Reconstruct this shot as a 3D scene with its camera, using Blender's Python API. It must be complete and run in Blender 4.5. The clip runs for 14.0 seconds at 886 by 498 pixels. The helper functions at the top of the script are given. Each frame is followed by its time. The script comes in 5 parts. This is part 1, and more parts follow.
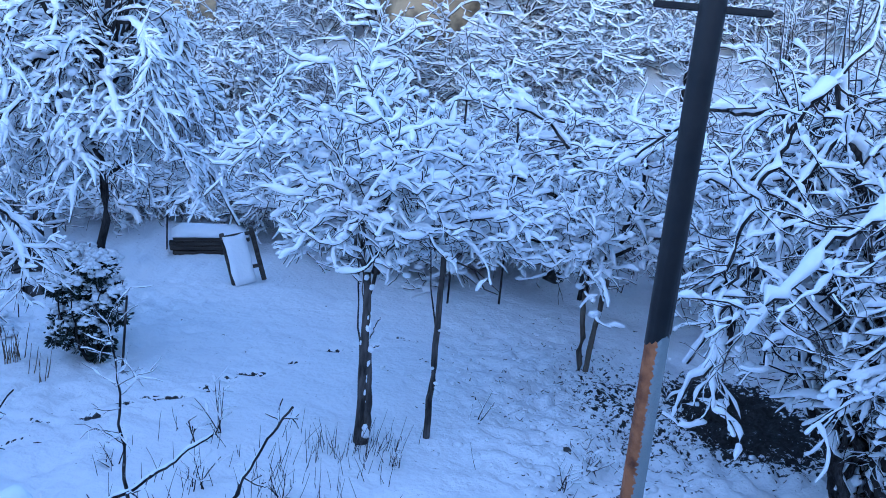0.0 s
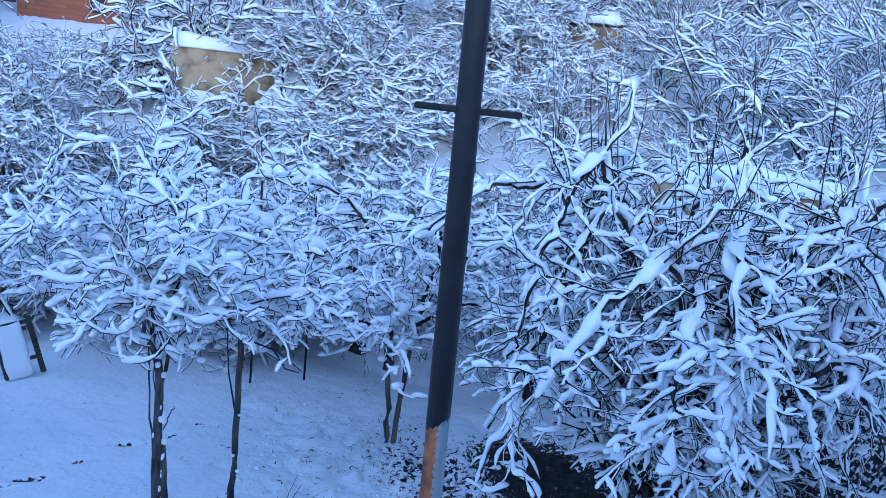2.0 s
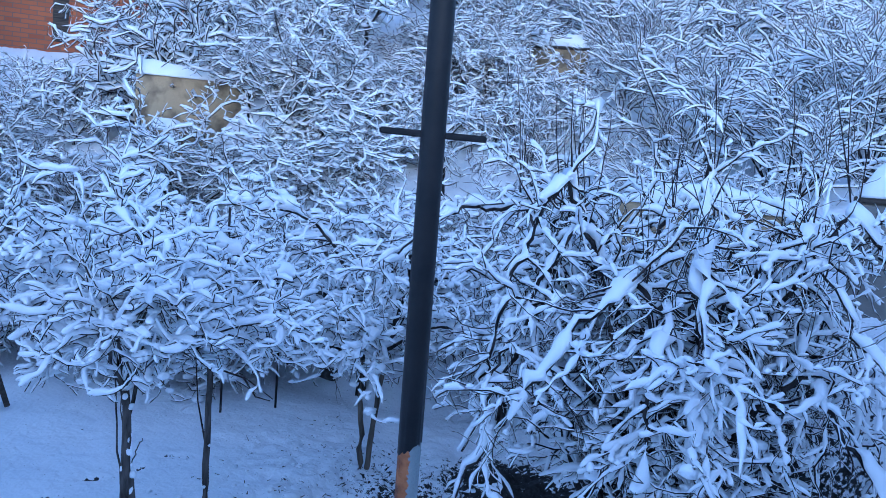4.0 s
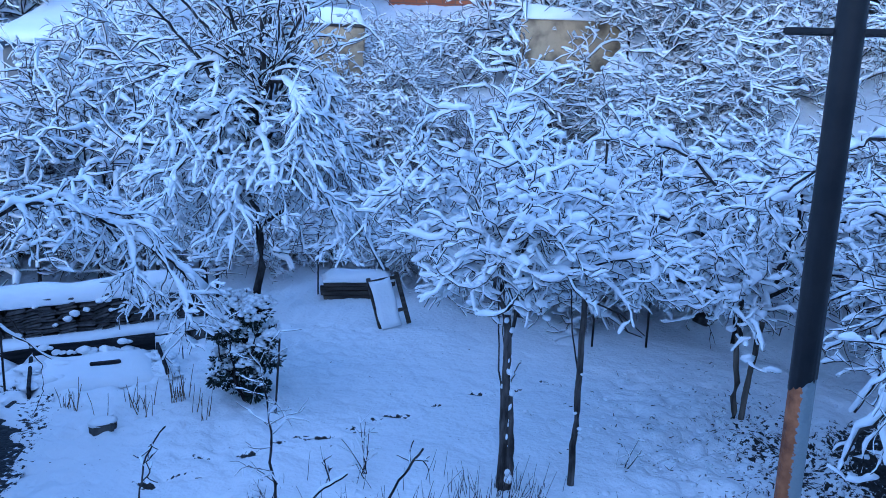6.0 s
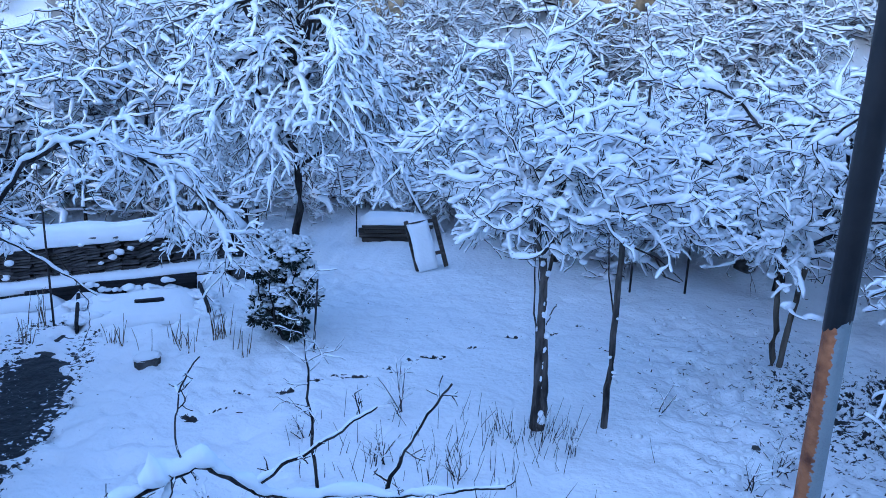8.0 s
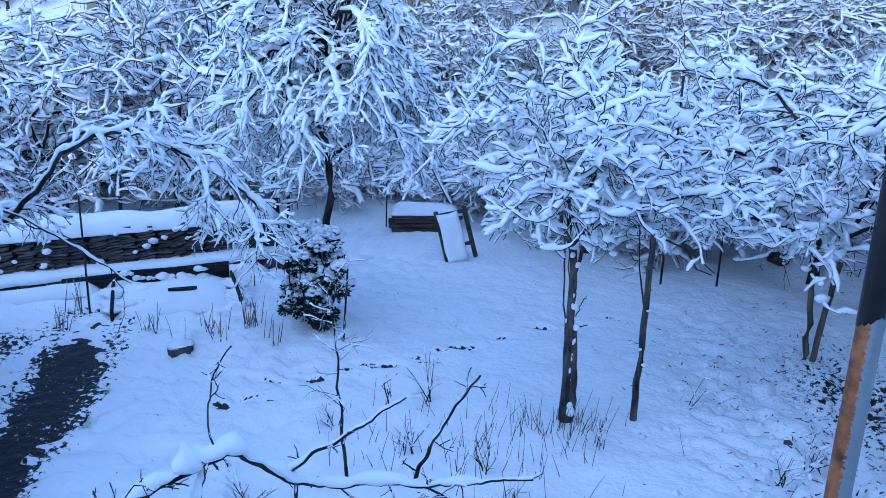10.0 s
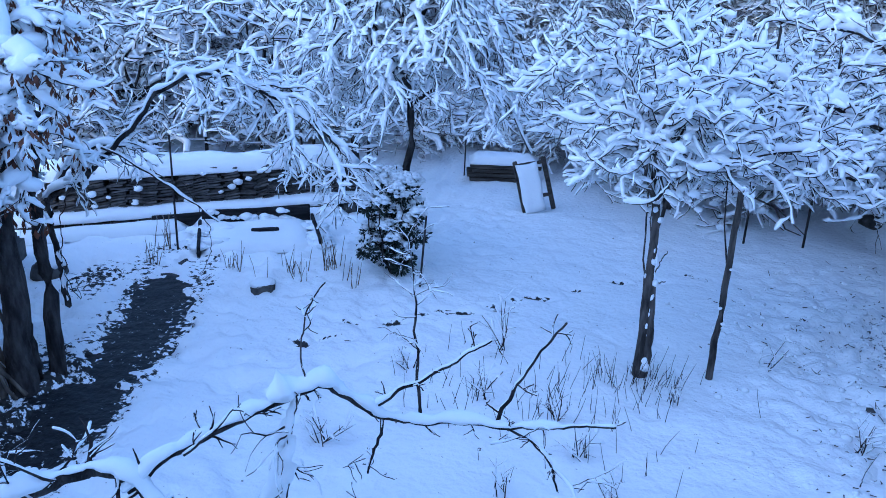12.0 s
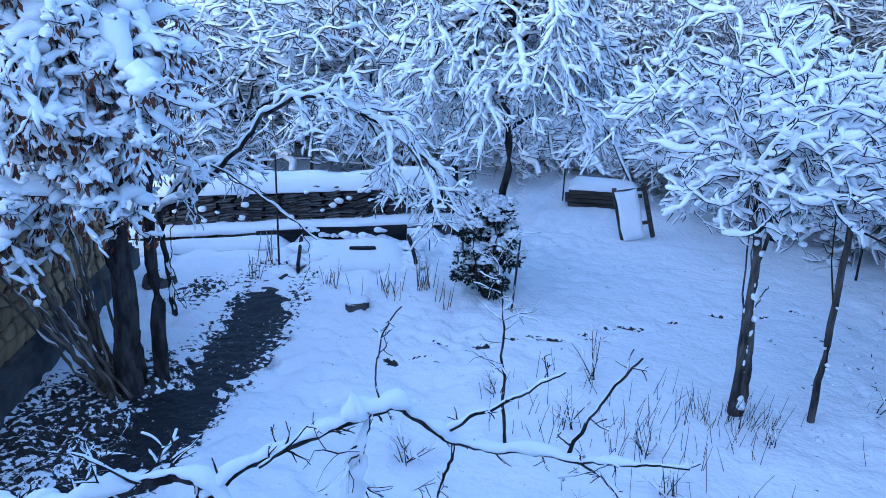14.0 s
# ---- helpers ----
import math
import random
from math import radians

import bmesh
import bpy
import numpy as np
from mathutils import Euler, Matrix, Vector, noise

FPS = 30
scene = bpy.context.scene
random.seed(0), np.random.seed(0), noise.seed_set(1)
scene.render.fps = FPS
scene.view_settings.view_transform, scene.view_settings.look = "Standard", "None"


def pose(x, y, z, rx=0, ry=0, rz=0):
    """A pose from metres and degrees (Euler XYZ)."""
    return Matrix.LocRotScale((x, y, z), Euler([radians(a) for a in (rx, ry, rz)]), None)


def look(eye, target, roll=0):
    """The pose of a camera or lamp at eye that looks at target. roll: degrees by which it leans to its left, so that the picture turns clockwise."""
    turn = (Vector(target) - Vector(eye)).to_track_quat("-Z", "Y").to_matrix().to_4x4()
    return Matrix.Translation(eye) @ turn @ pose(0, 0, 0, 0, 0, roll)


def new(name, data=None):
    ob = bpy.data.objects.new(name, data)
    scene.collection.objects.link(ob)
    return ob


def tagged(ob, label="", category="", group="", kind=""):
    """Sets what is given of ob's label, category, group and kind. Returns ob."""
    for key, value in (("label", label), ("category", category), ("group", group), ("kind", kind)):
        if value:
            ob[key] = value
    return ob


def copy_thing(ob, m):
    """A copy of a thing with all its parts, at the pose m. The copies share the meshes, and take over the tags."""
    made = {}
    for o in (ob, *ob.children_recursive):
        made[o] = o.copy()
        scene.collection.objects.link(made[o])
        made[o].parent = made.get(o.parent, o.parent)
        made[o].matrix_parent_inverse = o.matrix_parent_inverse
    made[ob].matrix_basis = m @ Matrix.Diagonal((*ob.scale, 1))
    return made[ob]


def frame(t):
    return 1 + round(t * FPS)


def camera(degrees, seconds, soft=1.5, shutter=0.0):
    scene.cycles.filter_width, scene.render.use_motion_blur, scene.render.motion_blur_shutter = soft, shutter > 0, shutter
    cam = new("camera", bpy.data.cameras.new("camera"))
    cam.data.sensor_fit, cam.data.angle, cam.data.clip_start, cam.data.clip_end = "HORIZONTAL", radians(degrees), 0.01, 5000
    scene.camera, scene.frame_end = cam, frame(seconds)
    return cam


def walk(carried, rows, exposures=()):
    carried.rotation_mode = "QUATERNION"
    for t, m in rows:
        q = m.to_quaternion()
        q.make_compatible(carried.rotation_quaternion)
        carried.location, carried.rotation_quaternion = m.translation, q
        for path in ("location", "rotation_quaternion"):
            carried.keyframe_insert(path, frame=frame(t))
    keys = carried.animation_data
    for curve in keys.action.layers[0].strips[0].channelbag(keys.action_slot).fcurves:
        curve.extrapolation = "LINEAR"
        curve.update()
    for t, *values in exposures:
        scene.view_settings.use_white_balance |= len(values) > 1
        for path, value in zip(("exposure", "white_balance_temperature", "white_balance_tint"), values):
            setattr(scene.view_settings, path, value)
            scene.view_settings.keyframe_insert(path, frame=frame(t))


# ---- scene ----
cam = camera(57.1, 14.0, soft=0.85)
PATH = [
    (0, (0.216, 0.646, 4.329), (0.460, 2.528, 3.848), 5.4),
    (0.5, (0.213, 0.614, 4.374), (0.603, 2.487, 3.955), 5.9),
    (1, (0.257, 0.634, 4.389), (0.716, 2.505, 4.034), 6.3),
    (1.5, (0.268, 0.629, 4.413), (0.832, 2.480, 4.114), 6.5),
    (2, (0.301, 0.617, 4.421), (0.983, 2.432, 4.141), 5.4),
    (2.5, (0.317, 0.585, 4.430), (1.085, 2.368, 4.170), 4.9),
    (2.7, (0.316, 0.562, 4.440), (1.101, 2.337, 4.181), 4.8),
    (4.8, (0.281, 0.630, 4.418), (0.892, 2.483, 4.245), 3.9),
    (5, (0.256, 0.614, 4.425), (0.740, 2.503, 4.249), 3.5),
    (5.5, (0.269, 0.626, 4.401), (0.469, 2.561, 4.173), 3.1),
    (6, (0.284, 0.640, 4.331), (0.174, 2.554, 3.928), 2.1),
    (6.5, (0.294, 0.640, 4.302), (0.091, 2.523, 3.799), 2.1),
    (7, (0.310, 0.639, 4.307), (0.109, 2.515, 3.778), 2.1),
    (7.2, (0.317, 0.646, 4.305), (0.122, 2.521, 3.771), 2.1),
    (9.3, (0.316, 0.655, 4.296), (0.082, 2.525, 3.761), 2.0),
    (9.5, (0.311, 0.650, 4.305), (0.057, 2.515, 3.764), 1.8),
    (10, (0.319, 0.644, 4.307), (0.053, 2.502, 3.748), 1.8),
    (10.5, (0.317, 0.648, 4.299), (0.056, 2.500, 3.716), 2.0),
    (11, (0.316, 0.646, 4.306), (0.054, 2.495, 3.714), 2.1),
    (11.5, (0.280, 0.637, 4.297), (-0.092, 2.453, 3.665), 2.5),
    (12, (0.260, 0.604, 4.293), (-0.166, 2.391, 3.615), 2.3),
    (12.5, (0.301, 0.605, 4.301), (-0.109, 2.397, 3.624), 2.6),
    (13, (0.348, 0.634, 4.305), (-0.159, 2.405, 3.639), 2.6),
    (13.5, (0.360, 0.629, 4.318), (-0.227, 2.383, 3.670), 2.1),
    (14, (0.347, 0.613, 4.326), (-0.314, 2.343, 3.689), 1.9),
]
walk(cam, [(t, look(eye, target, roll)) for t, eye, target, roll in PATH],
     exposures=[(0.0, 1.5, 4420, 14), (2.5, 1.42, 4430, 14), (5.0, 1.27, 4300, 14), (6.0, 1.27, 4220, 14), (6.7, 1.55, 4500, 14), (9.5, 1.58, 4560, 14), (14.0, 1.68, 4600, 14)])

# ---- light: blue overcast morning, no direct sun ----
SUN_EL, SUN_AZ = radians(9), radians(200)
world = bpy.data.worlds.new("sky")
scene.world = world
world.use_nodes = True
wn = world.node_tree.nodes
sky = wn.new("ShaderNodeTexSky")
sky.sky_type, sky.sun_disc = "NISHITA", False
sky.sun_elevation, sky.sun_rotation = SUN_EL, SUN_AZ
sky.air_density, sky.dust_density, sky.ozone_density = 1.0, 0.6, 2.0
wn["Background"].inputs["Strength"].default_value = 0.15
world.node_tree.links.new(sky.outputs[0], wn["Background"].inputs[0])
sun_data = bpy.data.lights.new("sun", "SUN")
sun_data.energy, sun_data.angle, sun_data.color = 0.5, radians(150), (1.0, 0.95, 0.9)
sun = new("sun", sun_data)
sun.rotation_euler = Euler((radians(66), 0, radians(-20)))

# ---- materials ----
def mat(name, color, rough=0.8, color2=None, scale=6.0, bump=0.3, bscale=40.0, metal=0.0, spec=0.3, sharp=(0.35, 0.65), stretch=(1, 1, 1), coords="Object", rand=0.0, deep=0.02):
    m = bpy.data.materials.new(name)
    m.use_nodes = True
    n, l = m.node_tree.nodes, m.node_tree.links
    b = n["Principled BSDF"]
    b.inputs["Roughness"].default_value = rough
    b.inputs["Metallic"].default_value = metal
    b.inputs["Specular IOR Level"].default_value = spec
    tc = n.new("ShaderNodeTexCoord")
    mp = n.new("ShaderNodeMapping")
    mp.inputs["Scale"].default_value = stretch
    l.new(tc.outputs[coords], mp.inputs[0])
    n1 = n.new("ShaderNodeTexNoise")
    n1.inputs["Scale"].default_value, n1.inputs["Detail"].default_value = scale, 6
    l.new(mp.outputs[0], n1.inputs["Vector"])
    ramp = n.new("ShaderNodeValToRGB")
    ramp.color_ramp.elements[0].position, ramp.color_ramp.elements[1].position = sharp
    ramp.color_ramp.elements[0].color = (*color, 1)
    ramp.color_ramp.elements[1].color = (*(color2 or color), 1)
    l.new(n1.outputs["Fac"], ramp.inputs[0])
    out = ramp.outputs[0]
    if rand:
        info = n.new("ShaderNodeObjectInfo")
        hsv = n.new("ShaderNodeHueSaturation")
        mr = n.new("ShaderNodeMapRange")
        mr.inputs["To Min"].default_value, mr.inputs["To Max"].default_value = 1 - rand, 1 + rand
        l.new(info.outputs["Random"], mr.inputs[0])
        l.new(mr.outputs[0], hsv.inputs["Value"])
        l.new(out, hsv.inputs["Color"])
        out = hsv.outputs[0]
    l.new(out, b.inputs["Base Color"])
    n2 = n.new("ShaderNodeTexNoise")
    n2.inputs["Scale"].default_value, n2.inputs["Detail"].default_value = bscale, 4
    l.new(mp.outputs[0], n2.inputs["Vector"])
    bp = n.new("ShaderNodeBump")
    bp.inputs["Strength"].default_value, bp.inputs["Distance"].default_value = bump, deep
    l.new(n2.outputs["Fac"], bp.inputs["Height"])
    l.new(bp.outputs[0], b.inputs["Normal"])
    return m


SNOW = mat("snow", (0.91, 0.925, 0.95), 0.7, (0.94, 0.95, 0.96), 3.0, 0.35, 18.0)
BARK = mat("bark", (0.016, 0.014, 0.015), 0.9, (0.085, 0.076, 0.072), 11.0, 1.0, 30.0, stretch=(1, 1, 0.3), deep=0.05, sharp=(0.4, 0.72))
BARK_PALE = mat("pale_bark", (0.06, 0.05, 0.042), 0.9, (0.2, 0.165, 0.13), 8.0, 0.9, 30.0, stretch=(1, 1, 0.2))
BARK_GREY = mat("grey_bark", (0.02, 0.018, 0.017), 0.9, (0.12, 0.105, 0.095), 14.0, 1.0, 40.0, stretch=(1, 1, 0.22), deep=0.03)
TWIG = mat("twig", (0.017, 0.014, 0.015), 0.9, (0.055, 0.043, 0.038), 3.0, 0.3, 30.0)
DRY = mat("dry_stem", (0.09, 0.065, 0.045), 0.9, (0.2, 0.15, 0.1), 5.0, 0.2, 30.0)
DEAD_LEAF = mat("dead_leaf", (0.05, 0.022, 0.014), 0.8, (0.17, 0.07, 0.04), 4.0, 0.3, 30.0)
GREEN_LEAF = mat("evergreen_leaf", (0.009, 0.016, 0.013), 0.5, (0.025, 0.038, 0.028), 6.0, 0.3, 30.0)
WET_EARTH = mat("wet_earth", (0.008, 0.008, 0.009), 0.55, (0.045, 0.042, 0.04), 9.0, 1.0, 26.0, spec=0.4)
OLD_WOOD = mat("weathered_wood", (0.035, 0.03, 0.027), 0.85, (0.1, 0.085, 0.07), 5.0, 0.6, 50.0, stretch=(0.3, 4, 4))
TILE = mat("old_clay_tile", (0.03, 0.028, 0.028), 0.9, (0.13, 0.12, 0.115), 5.0, 0.7, 40.0, rand=0.4)
OCHRE = mat("ochre_plaster", (0.15, 0.115, 0.075), 0.9, (0.46, 0.35, 0.21), 2.2, 0.9, 9.0, coords="Object", sharp=(0.34, 0.58), deep=0.05)
STONE = mat("ochre_stone", (0.26, 0.19, 0.105), 0.85, (0.42, 0.31, 0.17), 4.0, 0.8, 24.0, rand=0.22)
MORTAR = mat("mortar", (0.07, 0.062, 0.05), 0.95, (0.13, 0.115, 0.09), 10.0, 0.6, 50.0)
WET_BOARD = mat("wet_black_board", (0.008, 0.008, 0.01), 0.85, (0.03, 0.03, 0.033), 6.0, 0.8, 40.0, stretch=(0.4, 3, 3))
CONCRETE = mat("dark_concrete", (0.05, 0.05, 0.052), 0.85, (0.12, 0.118, 0.115), 3.0, 0.6, 30.0)
GREY_PLASTER = mat("grey_plaster", (0.16, 0.155, 0.15), 0.9, (0.25, 0.24, 0.22), 1.2, 0.5, 20.0)
PALE_PLASTER = mat("pale_plaster", (0.55, 0.54, 0.5), 0.9, (0.66, 0.64, 0.6), 1.2, 0.4, 20.0)
ROCK = mat("dark_rock", (0.03, 0.03, 0.03), 0.8, (0.11, 0.105, 0.1), 5.0, 1.0, 20.0)
DARK_PAINT = mat("black_paint", (0.009, 0.009, 0.011), 0.5, (0.018, 0.016, 0.017), 12.0, 0.08, 60.0, spec=0.35)
ROOF_METAL = mat("roof_edge_metal", (0.05, 0.07, 0.1), 0.5, (0.08, 0.1, 0.13), 4.0, 0.2, 20.0, metal=0.3)
FRAME_PAINT = mat("window_frame_paint", (0.3, 0.31, 0.32), 0.6, (0.4, 0.4, 0.4), 6.0, 0.2, 30.0)
GLASS = mat("dark_glass", (0.015, 0.02, 0.025), 0.08, (0.03, 0.035, 0.04), 2.0, 0.02, 3.0, spec=0.8)


def brick_material():
    m = mat("orange_brick", (0.34, 0.11, 0.05), 0.9, (0.5, 0.19, 0.09), 2.5, 0.3, 40.0)
    n, l = m.node_tree.nodes, m.node_tree.links
    br = n.new("ShaderNodeTexBrick")
    tc = n.new("ShaderNodeTexCoord")
    mp = n.new("ShaderNodeMapping")
    mp.inputs["Rotation"].default_value = (radians(90), 0, 0)
    l.new(tc.outputs["Object"], mp.inputs[0])
    l.new(mp.outputs[0], br.inputs["Vector"])
    br.inputs["Scale"].default_value = 1.0
    br.inputs["Brick Width"].default_value, br.inputs["Row Height"].default_value, br.inputs["Mortar Size"].default_value = 0.5, 0.16, 0.018
    br.inputs["Color1"].default_value = (0.42, 0.14, 0.06, 1)
    br.inputs["Color2"].default_value = (0.3, 0.1, 0.05, 1)
    br.inputs["Mortar"].default_value = (0.2, 0.12, 0.09, 1)
    l.new(br.outputs["Color"], n["Principled BSDF"].inputs["Base Color"])
    return m


BRICK = brick_material()


def ground_material(name="snowy_ground", dark=(0.012, 0.012, 0.011), pale=(0.045, 0.043, 0.043)):
    """Snow with patches of bare litter, and painted footprint shade, where the bare attribute asks for it."""
    m = mat(name, (0.89, 0.905, 0.93), 0.7, (0.92, 0.93, 0.945), 1.2, 0.9, 12.0, deep=0.032)
    n, l = m.node_tree.nodes, m.node_tree.links
    b = n["Principled BSDF"]
    snow_out = b.inputs["Base Color"].links[0].from_socket
    at = n.new("ShaderNodeAttribute")
    at.attribute_name = "bare"
    tc = n.new("ShaderNodeTexCoord")
    nz = n.new("ShaderNodeTexNoise")
    nz.inputs["Scale"].default_value, nz.inputs["Detail"].default_value, nz.inputs["Roughness"].default_value = 14.0, 5, 0.6
    l.new(tc.outputs["Object"], nz.inputs["Vector"])
    add = n.new("ShaderNodeMath")
    add.operation = "ADD"
    l.new(at.outputs["Fac"], add.inputs[0])
    l.new(nz.outputs["Fac"], add.inputs[1])
    mr = n.new("ShaderNodeMapRange")
    mr.inputs["From Min"].default_value, mr.inputs["From Max"].default_value = 0.98, 1.03
    l.new(add.outputs[0], mr.inputs[0])
    nz2 = n.new("ShaderNodeTexNoise")
    nz2.inputs["Scale"].default_value, nz2.inputs["Detail"].default_value = 22, 6
    l.new(tc.outputs["Object"], nz2.inputs["Vector"])
    rp = n.new("ShaderNodeValToRGB")
    rp.color_ramp.elements[0].color, rp.color_ramp.elements[1].color = (*dark, 1), (*pale, 1)
    rp.color_ramp.elements[0].position, rp.color_ramp.elements[1].position = 0.35, 0.7
    l.new(nz2.outputs["Fac"], rp.inputs[0])
    mix = n.new("ShaderNodeMix")
    mix.data_type = "RGBA"
    l.new(mr.outputs[0], mix.inputs["Factor"])
    l.new(snow_out, mix.inputs[6])
    l.new(rp.outputs[0], mix.inputs[7])
    l.new(mix.outputs[2], b.inputs["Base Color"])
    return m


GROUND = ground_material()
WET_PATH = ground_material("wet_path", (0.005, 0.006, 0.008), (0.022, 0.023, 0.026))
WET_PATH.node_tree.nodes["Principled BSDF"].inputs["Roughness"].default_value = 0.6


def pipe_material():
    """Grey paint on one side, rust on the other, with a ragged border along the pipe."""
    m = mat("grey_paint_and_rust", (0.26, 0.29, 0.3), 0.6, (0.33, 0.35, 0.35), 5.0, 0.5, 60.0)
    n, l = m.node_tree.nodes, m.node_tree.links
    b = n["Principled BSDF"]
    grey = b.inputs["Base Color"].links[0].from_socket
    tc = n.new("ShaderNodeTexCoord")
    sep = n.new("ShaderNodeSeparateXYZ")
    l.new(tc.outputs["Object"], sep.inputs[0])
    nz = n.new("ShaderNodeTexNoise")
    nz.inputs["Scale"].default_value, nz.inputs["Detail"].default_value = 85, 7
    l.new(tc.outputs["Object"], nz.inputs["Vector"])
    ma = n.new("ShaderNodeMath")
    ma.operation = "MULTIPLY_ADD"
    ma.inputs[1].default_value = 0.034
    l.new(nz.outputs["Fac"], ma.inputs[0])
    l.new(sep.outputs["X"], ma.inputs[2])
    mr = n.new("ShaderNodeMapRange")
    mr.inputs["From Min"].default_value, mr.inputs["From Max"].default_value = 0.0165, 0.0205
    l.new(ma.outputs[0], mr.inputs[0])
    rp = n.new("ShaderNodeValToRGB")
    rp.color_ramp.elements[0].color, rp.color_ramp.elements[1].color = (0.12, 0.04, 0.018, 1), (0.42, 0.16, 0.06, 1)
    rp.color_ramp.elements[0].position, rp.color_ramp.elements[1].position = 0.3, 0.6
    nz2 = n.new("ShaderNodeTexNoise")
    nz2.inputs["Scale"].default_value, nz2.inputs["Detail"].default_value = 18, 6
    l.new(tc.outputs["Object"], nz2.inputs["Vector"])
    l.new(nz2.outputs["Fac"], rp.inputs[0])
    mix = n.new("ShaderNodeMix")
    mix.data_type = "RGBA"
    l.new(mr.outputs[0], mix.inputs["Factor"])
    l.new(rp.outputs[0], mix.inputs[6])
    l.new(grey, mix.inputs[7])
    l.new(mix.outputs[2], b.inputs["Base Color"])
    return m


PIPE = pipe_material()

# ---- mesh helpers ----
def mesh_from(name, verts, faces, material, smooth=True):
    me = bpy.data.meshes.new(name)
    verts, faces = np.asarray(verts, float), np.asarray(faces, int)
    k = faces.shape[1]
    me.vertices.add(len(verts))
    me.vertices.foreach_set("co", verts.ravel())
    me.loops.add(faces.size)
    me.loops.foreach_set("vertex_index", faces.ravel())
    me.polygons.add(len(faces))
    me.polygons.foreach_set("loop_start", np.arange(0, faces.size, k))
    me.polygons.foreach_set("use_smooth", np.full(len(faces), smooth))
    me.update(calc_edges=True)
    me.materials.append(material)
    return me


def part(name, me, material=None, parent=None, label="", matrix=None):
    """Links a mesh (or bmesh) as one object under a thing or a part."""
    if isinstance(me, bmesh.types.BMesh):
        data = bpy.data.meshes.new(name)
        me.to_mesh(data)
        me.free()
        data.materials.append(material)
        me = data
    ob = new(name, me)
    if parent is not None:
        ob.parent = parent
    if matrix is not None:
        ob.matrix_basis = matrix
    return tagged(ob, label)


def thing(name, x, y, z, label, category, group="", rz=0.0, kind=""):
    ob = new(name)
    ob.empty_display_size = 0.2
    ob.matrix_basis = pose(x, y, z, 0, 0, rz)
    return tagged(ob, label, category, group, kind)


def box(sx, sy, sz, cx=0.0, cy=0.0, cz=0.0, bevel=0.01, rot=None):
    bm = bmesh.new()
    bmesh.ops.create_cube(bm, size=1)
    bmesh.ops.scale(bm, vec=(sx, sy, sz), verts=bm.verts)
    if bevel:
        bmesh.ops.bevel(bm, geom=bm.edges[:], offset=bevel, segments=2, affect="EDGES")
    if rot is not None:
        bmesh.ops.rotate(bm, matrix=rot.to_3x3(), verts=bm.verts)
    bmesh.ops.translate(bm, vec=(cx, cy, cz), verts=bm.verts)
    return bm


def vnoise(x, y, scale, seed=0):
    """Smooth value noise from 0 to 1 with features of the given size."""
    x, y = np.asarray(x, float) / scale + 1000.0, np.asarray(y, float) / scale + 1000.0
    xi, yi = np.floor(x).astype(np.int64), np.floor(y).astype(np.int64)
    fx, fy = x - xi, y - yi
    fx, fy = fx * fx * (3 - 2 * fx), fy * fy * (3 - 2 * fy)

    def h(a, b):
        v = (a * 374761393 + b * 668265263 + seed * 1442695) & 0x7FFFFFFF
        v = ((v ^ (v >> 13)) * 1274126177) & 0x7FFFFFFF
        return ((v ^ (v >> 16)) & 0xFFFF) / 65535.0

    return (h(xi, yi) * (1 - fx) + h(xi + 1, yi) * fx) * (1 - fy) + (h(xi, yi + 1) * (1 - fx) + h(xi + 1, yi + 1) * fx) * fy


def sstep(a, b, v):
    u = np.clip((np.asarray(v, float) - a) / (b - a), 0, 1)
    return u * u * (3 - 2 * u)


def unit(v):
    return v / np.maximum(np.linalg.norm(v, axis=-1, keepdims=True), 1e-9)


def frames_of(P):
    T = np.gradient(P, axis=1)
    T = unit(T)
    S = np.stack([T[..., 1], -T[..., 0], 0 * T[..., 0]], -1)
    flat = np.linalg.norm(S, axis=-1, keepdims=True)
    S = np.where(flat > 0.05, S / np.maximum(flat, 1e-6), np.array([1.0, 0, 0]))
    S = unit(S - (S * T).sum(-1, keepdims=True) * T)
    U = np.cross(S, T)
    U = np.where(U[..., 2:3] < 0, -U, U)
    return T, S, U


def rings_mesh(C, S, U, W, Hu, Hd, k):
    """Closed tubes: centres (B, n, 3), side and up vectors, half width, height up and height down (B, n)."""
    B, n, _ = C.shape
    th = np.arange(k) * 2 * np.pi / k + np.pi / 2
    c, s = np.cos(th), np.sin(th)
    up = np.where(s[None, None] > 0, Hu[..., None] * s, Hd[..., None] * s)
    V = C[:, :, None] + S[:, :, None] * (W[..., None] * c)[..., None] + U[:, :, None] * up[..., None]
    i = np.arange(B * n * k).reshape(B, n, k)
    j = np.roll(i, -1, axis=2)
    F = np.stack([i[:, :-1], j[:, :-1], j[:, 1:], i[:, 1:]], -1).reshape(-1, 4)
    caps = [np.stack([i[:, e, 0], i[:, e, 1], i[:, e, k // 2], i[:, e, k - 1]], -1) for e in (0, n - 1)] if k >= 4 else []
    return V.reshape(-1, 3), np.concatenate([F, *caps]) if caps else F


def stretch_lines(A, m):
    """The same lines (B, n, c) with m points each."""
    n = A.shape[1]
    f = np.linspace(0, n - 1, m)
    i = np.minimum(f.astype(int), n - 2)
    w = (f - i)[None, :, None]
    return A[:, i] * (1 - w) + A[:, i + 1] * w


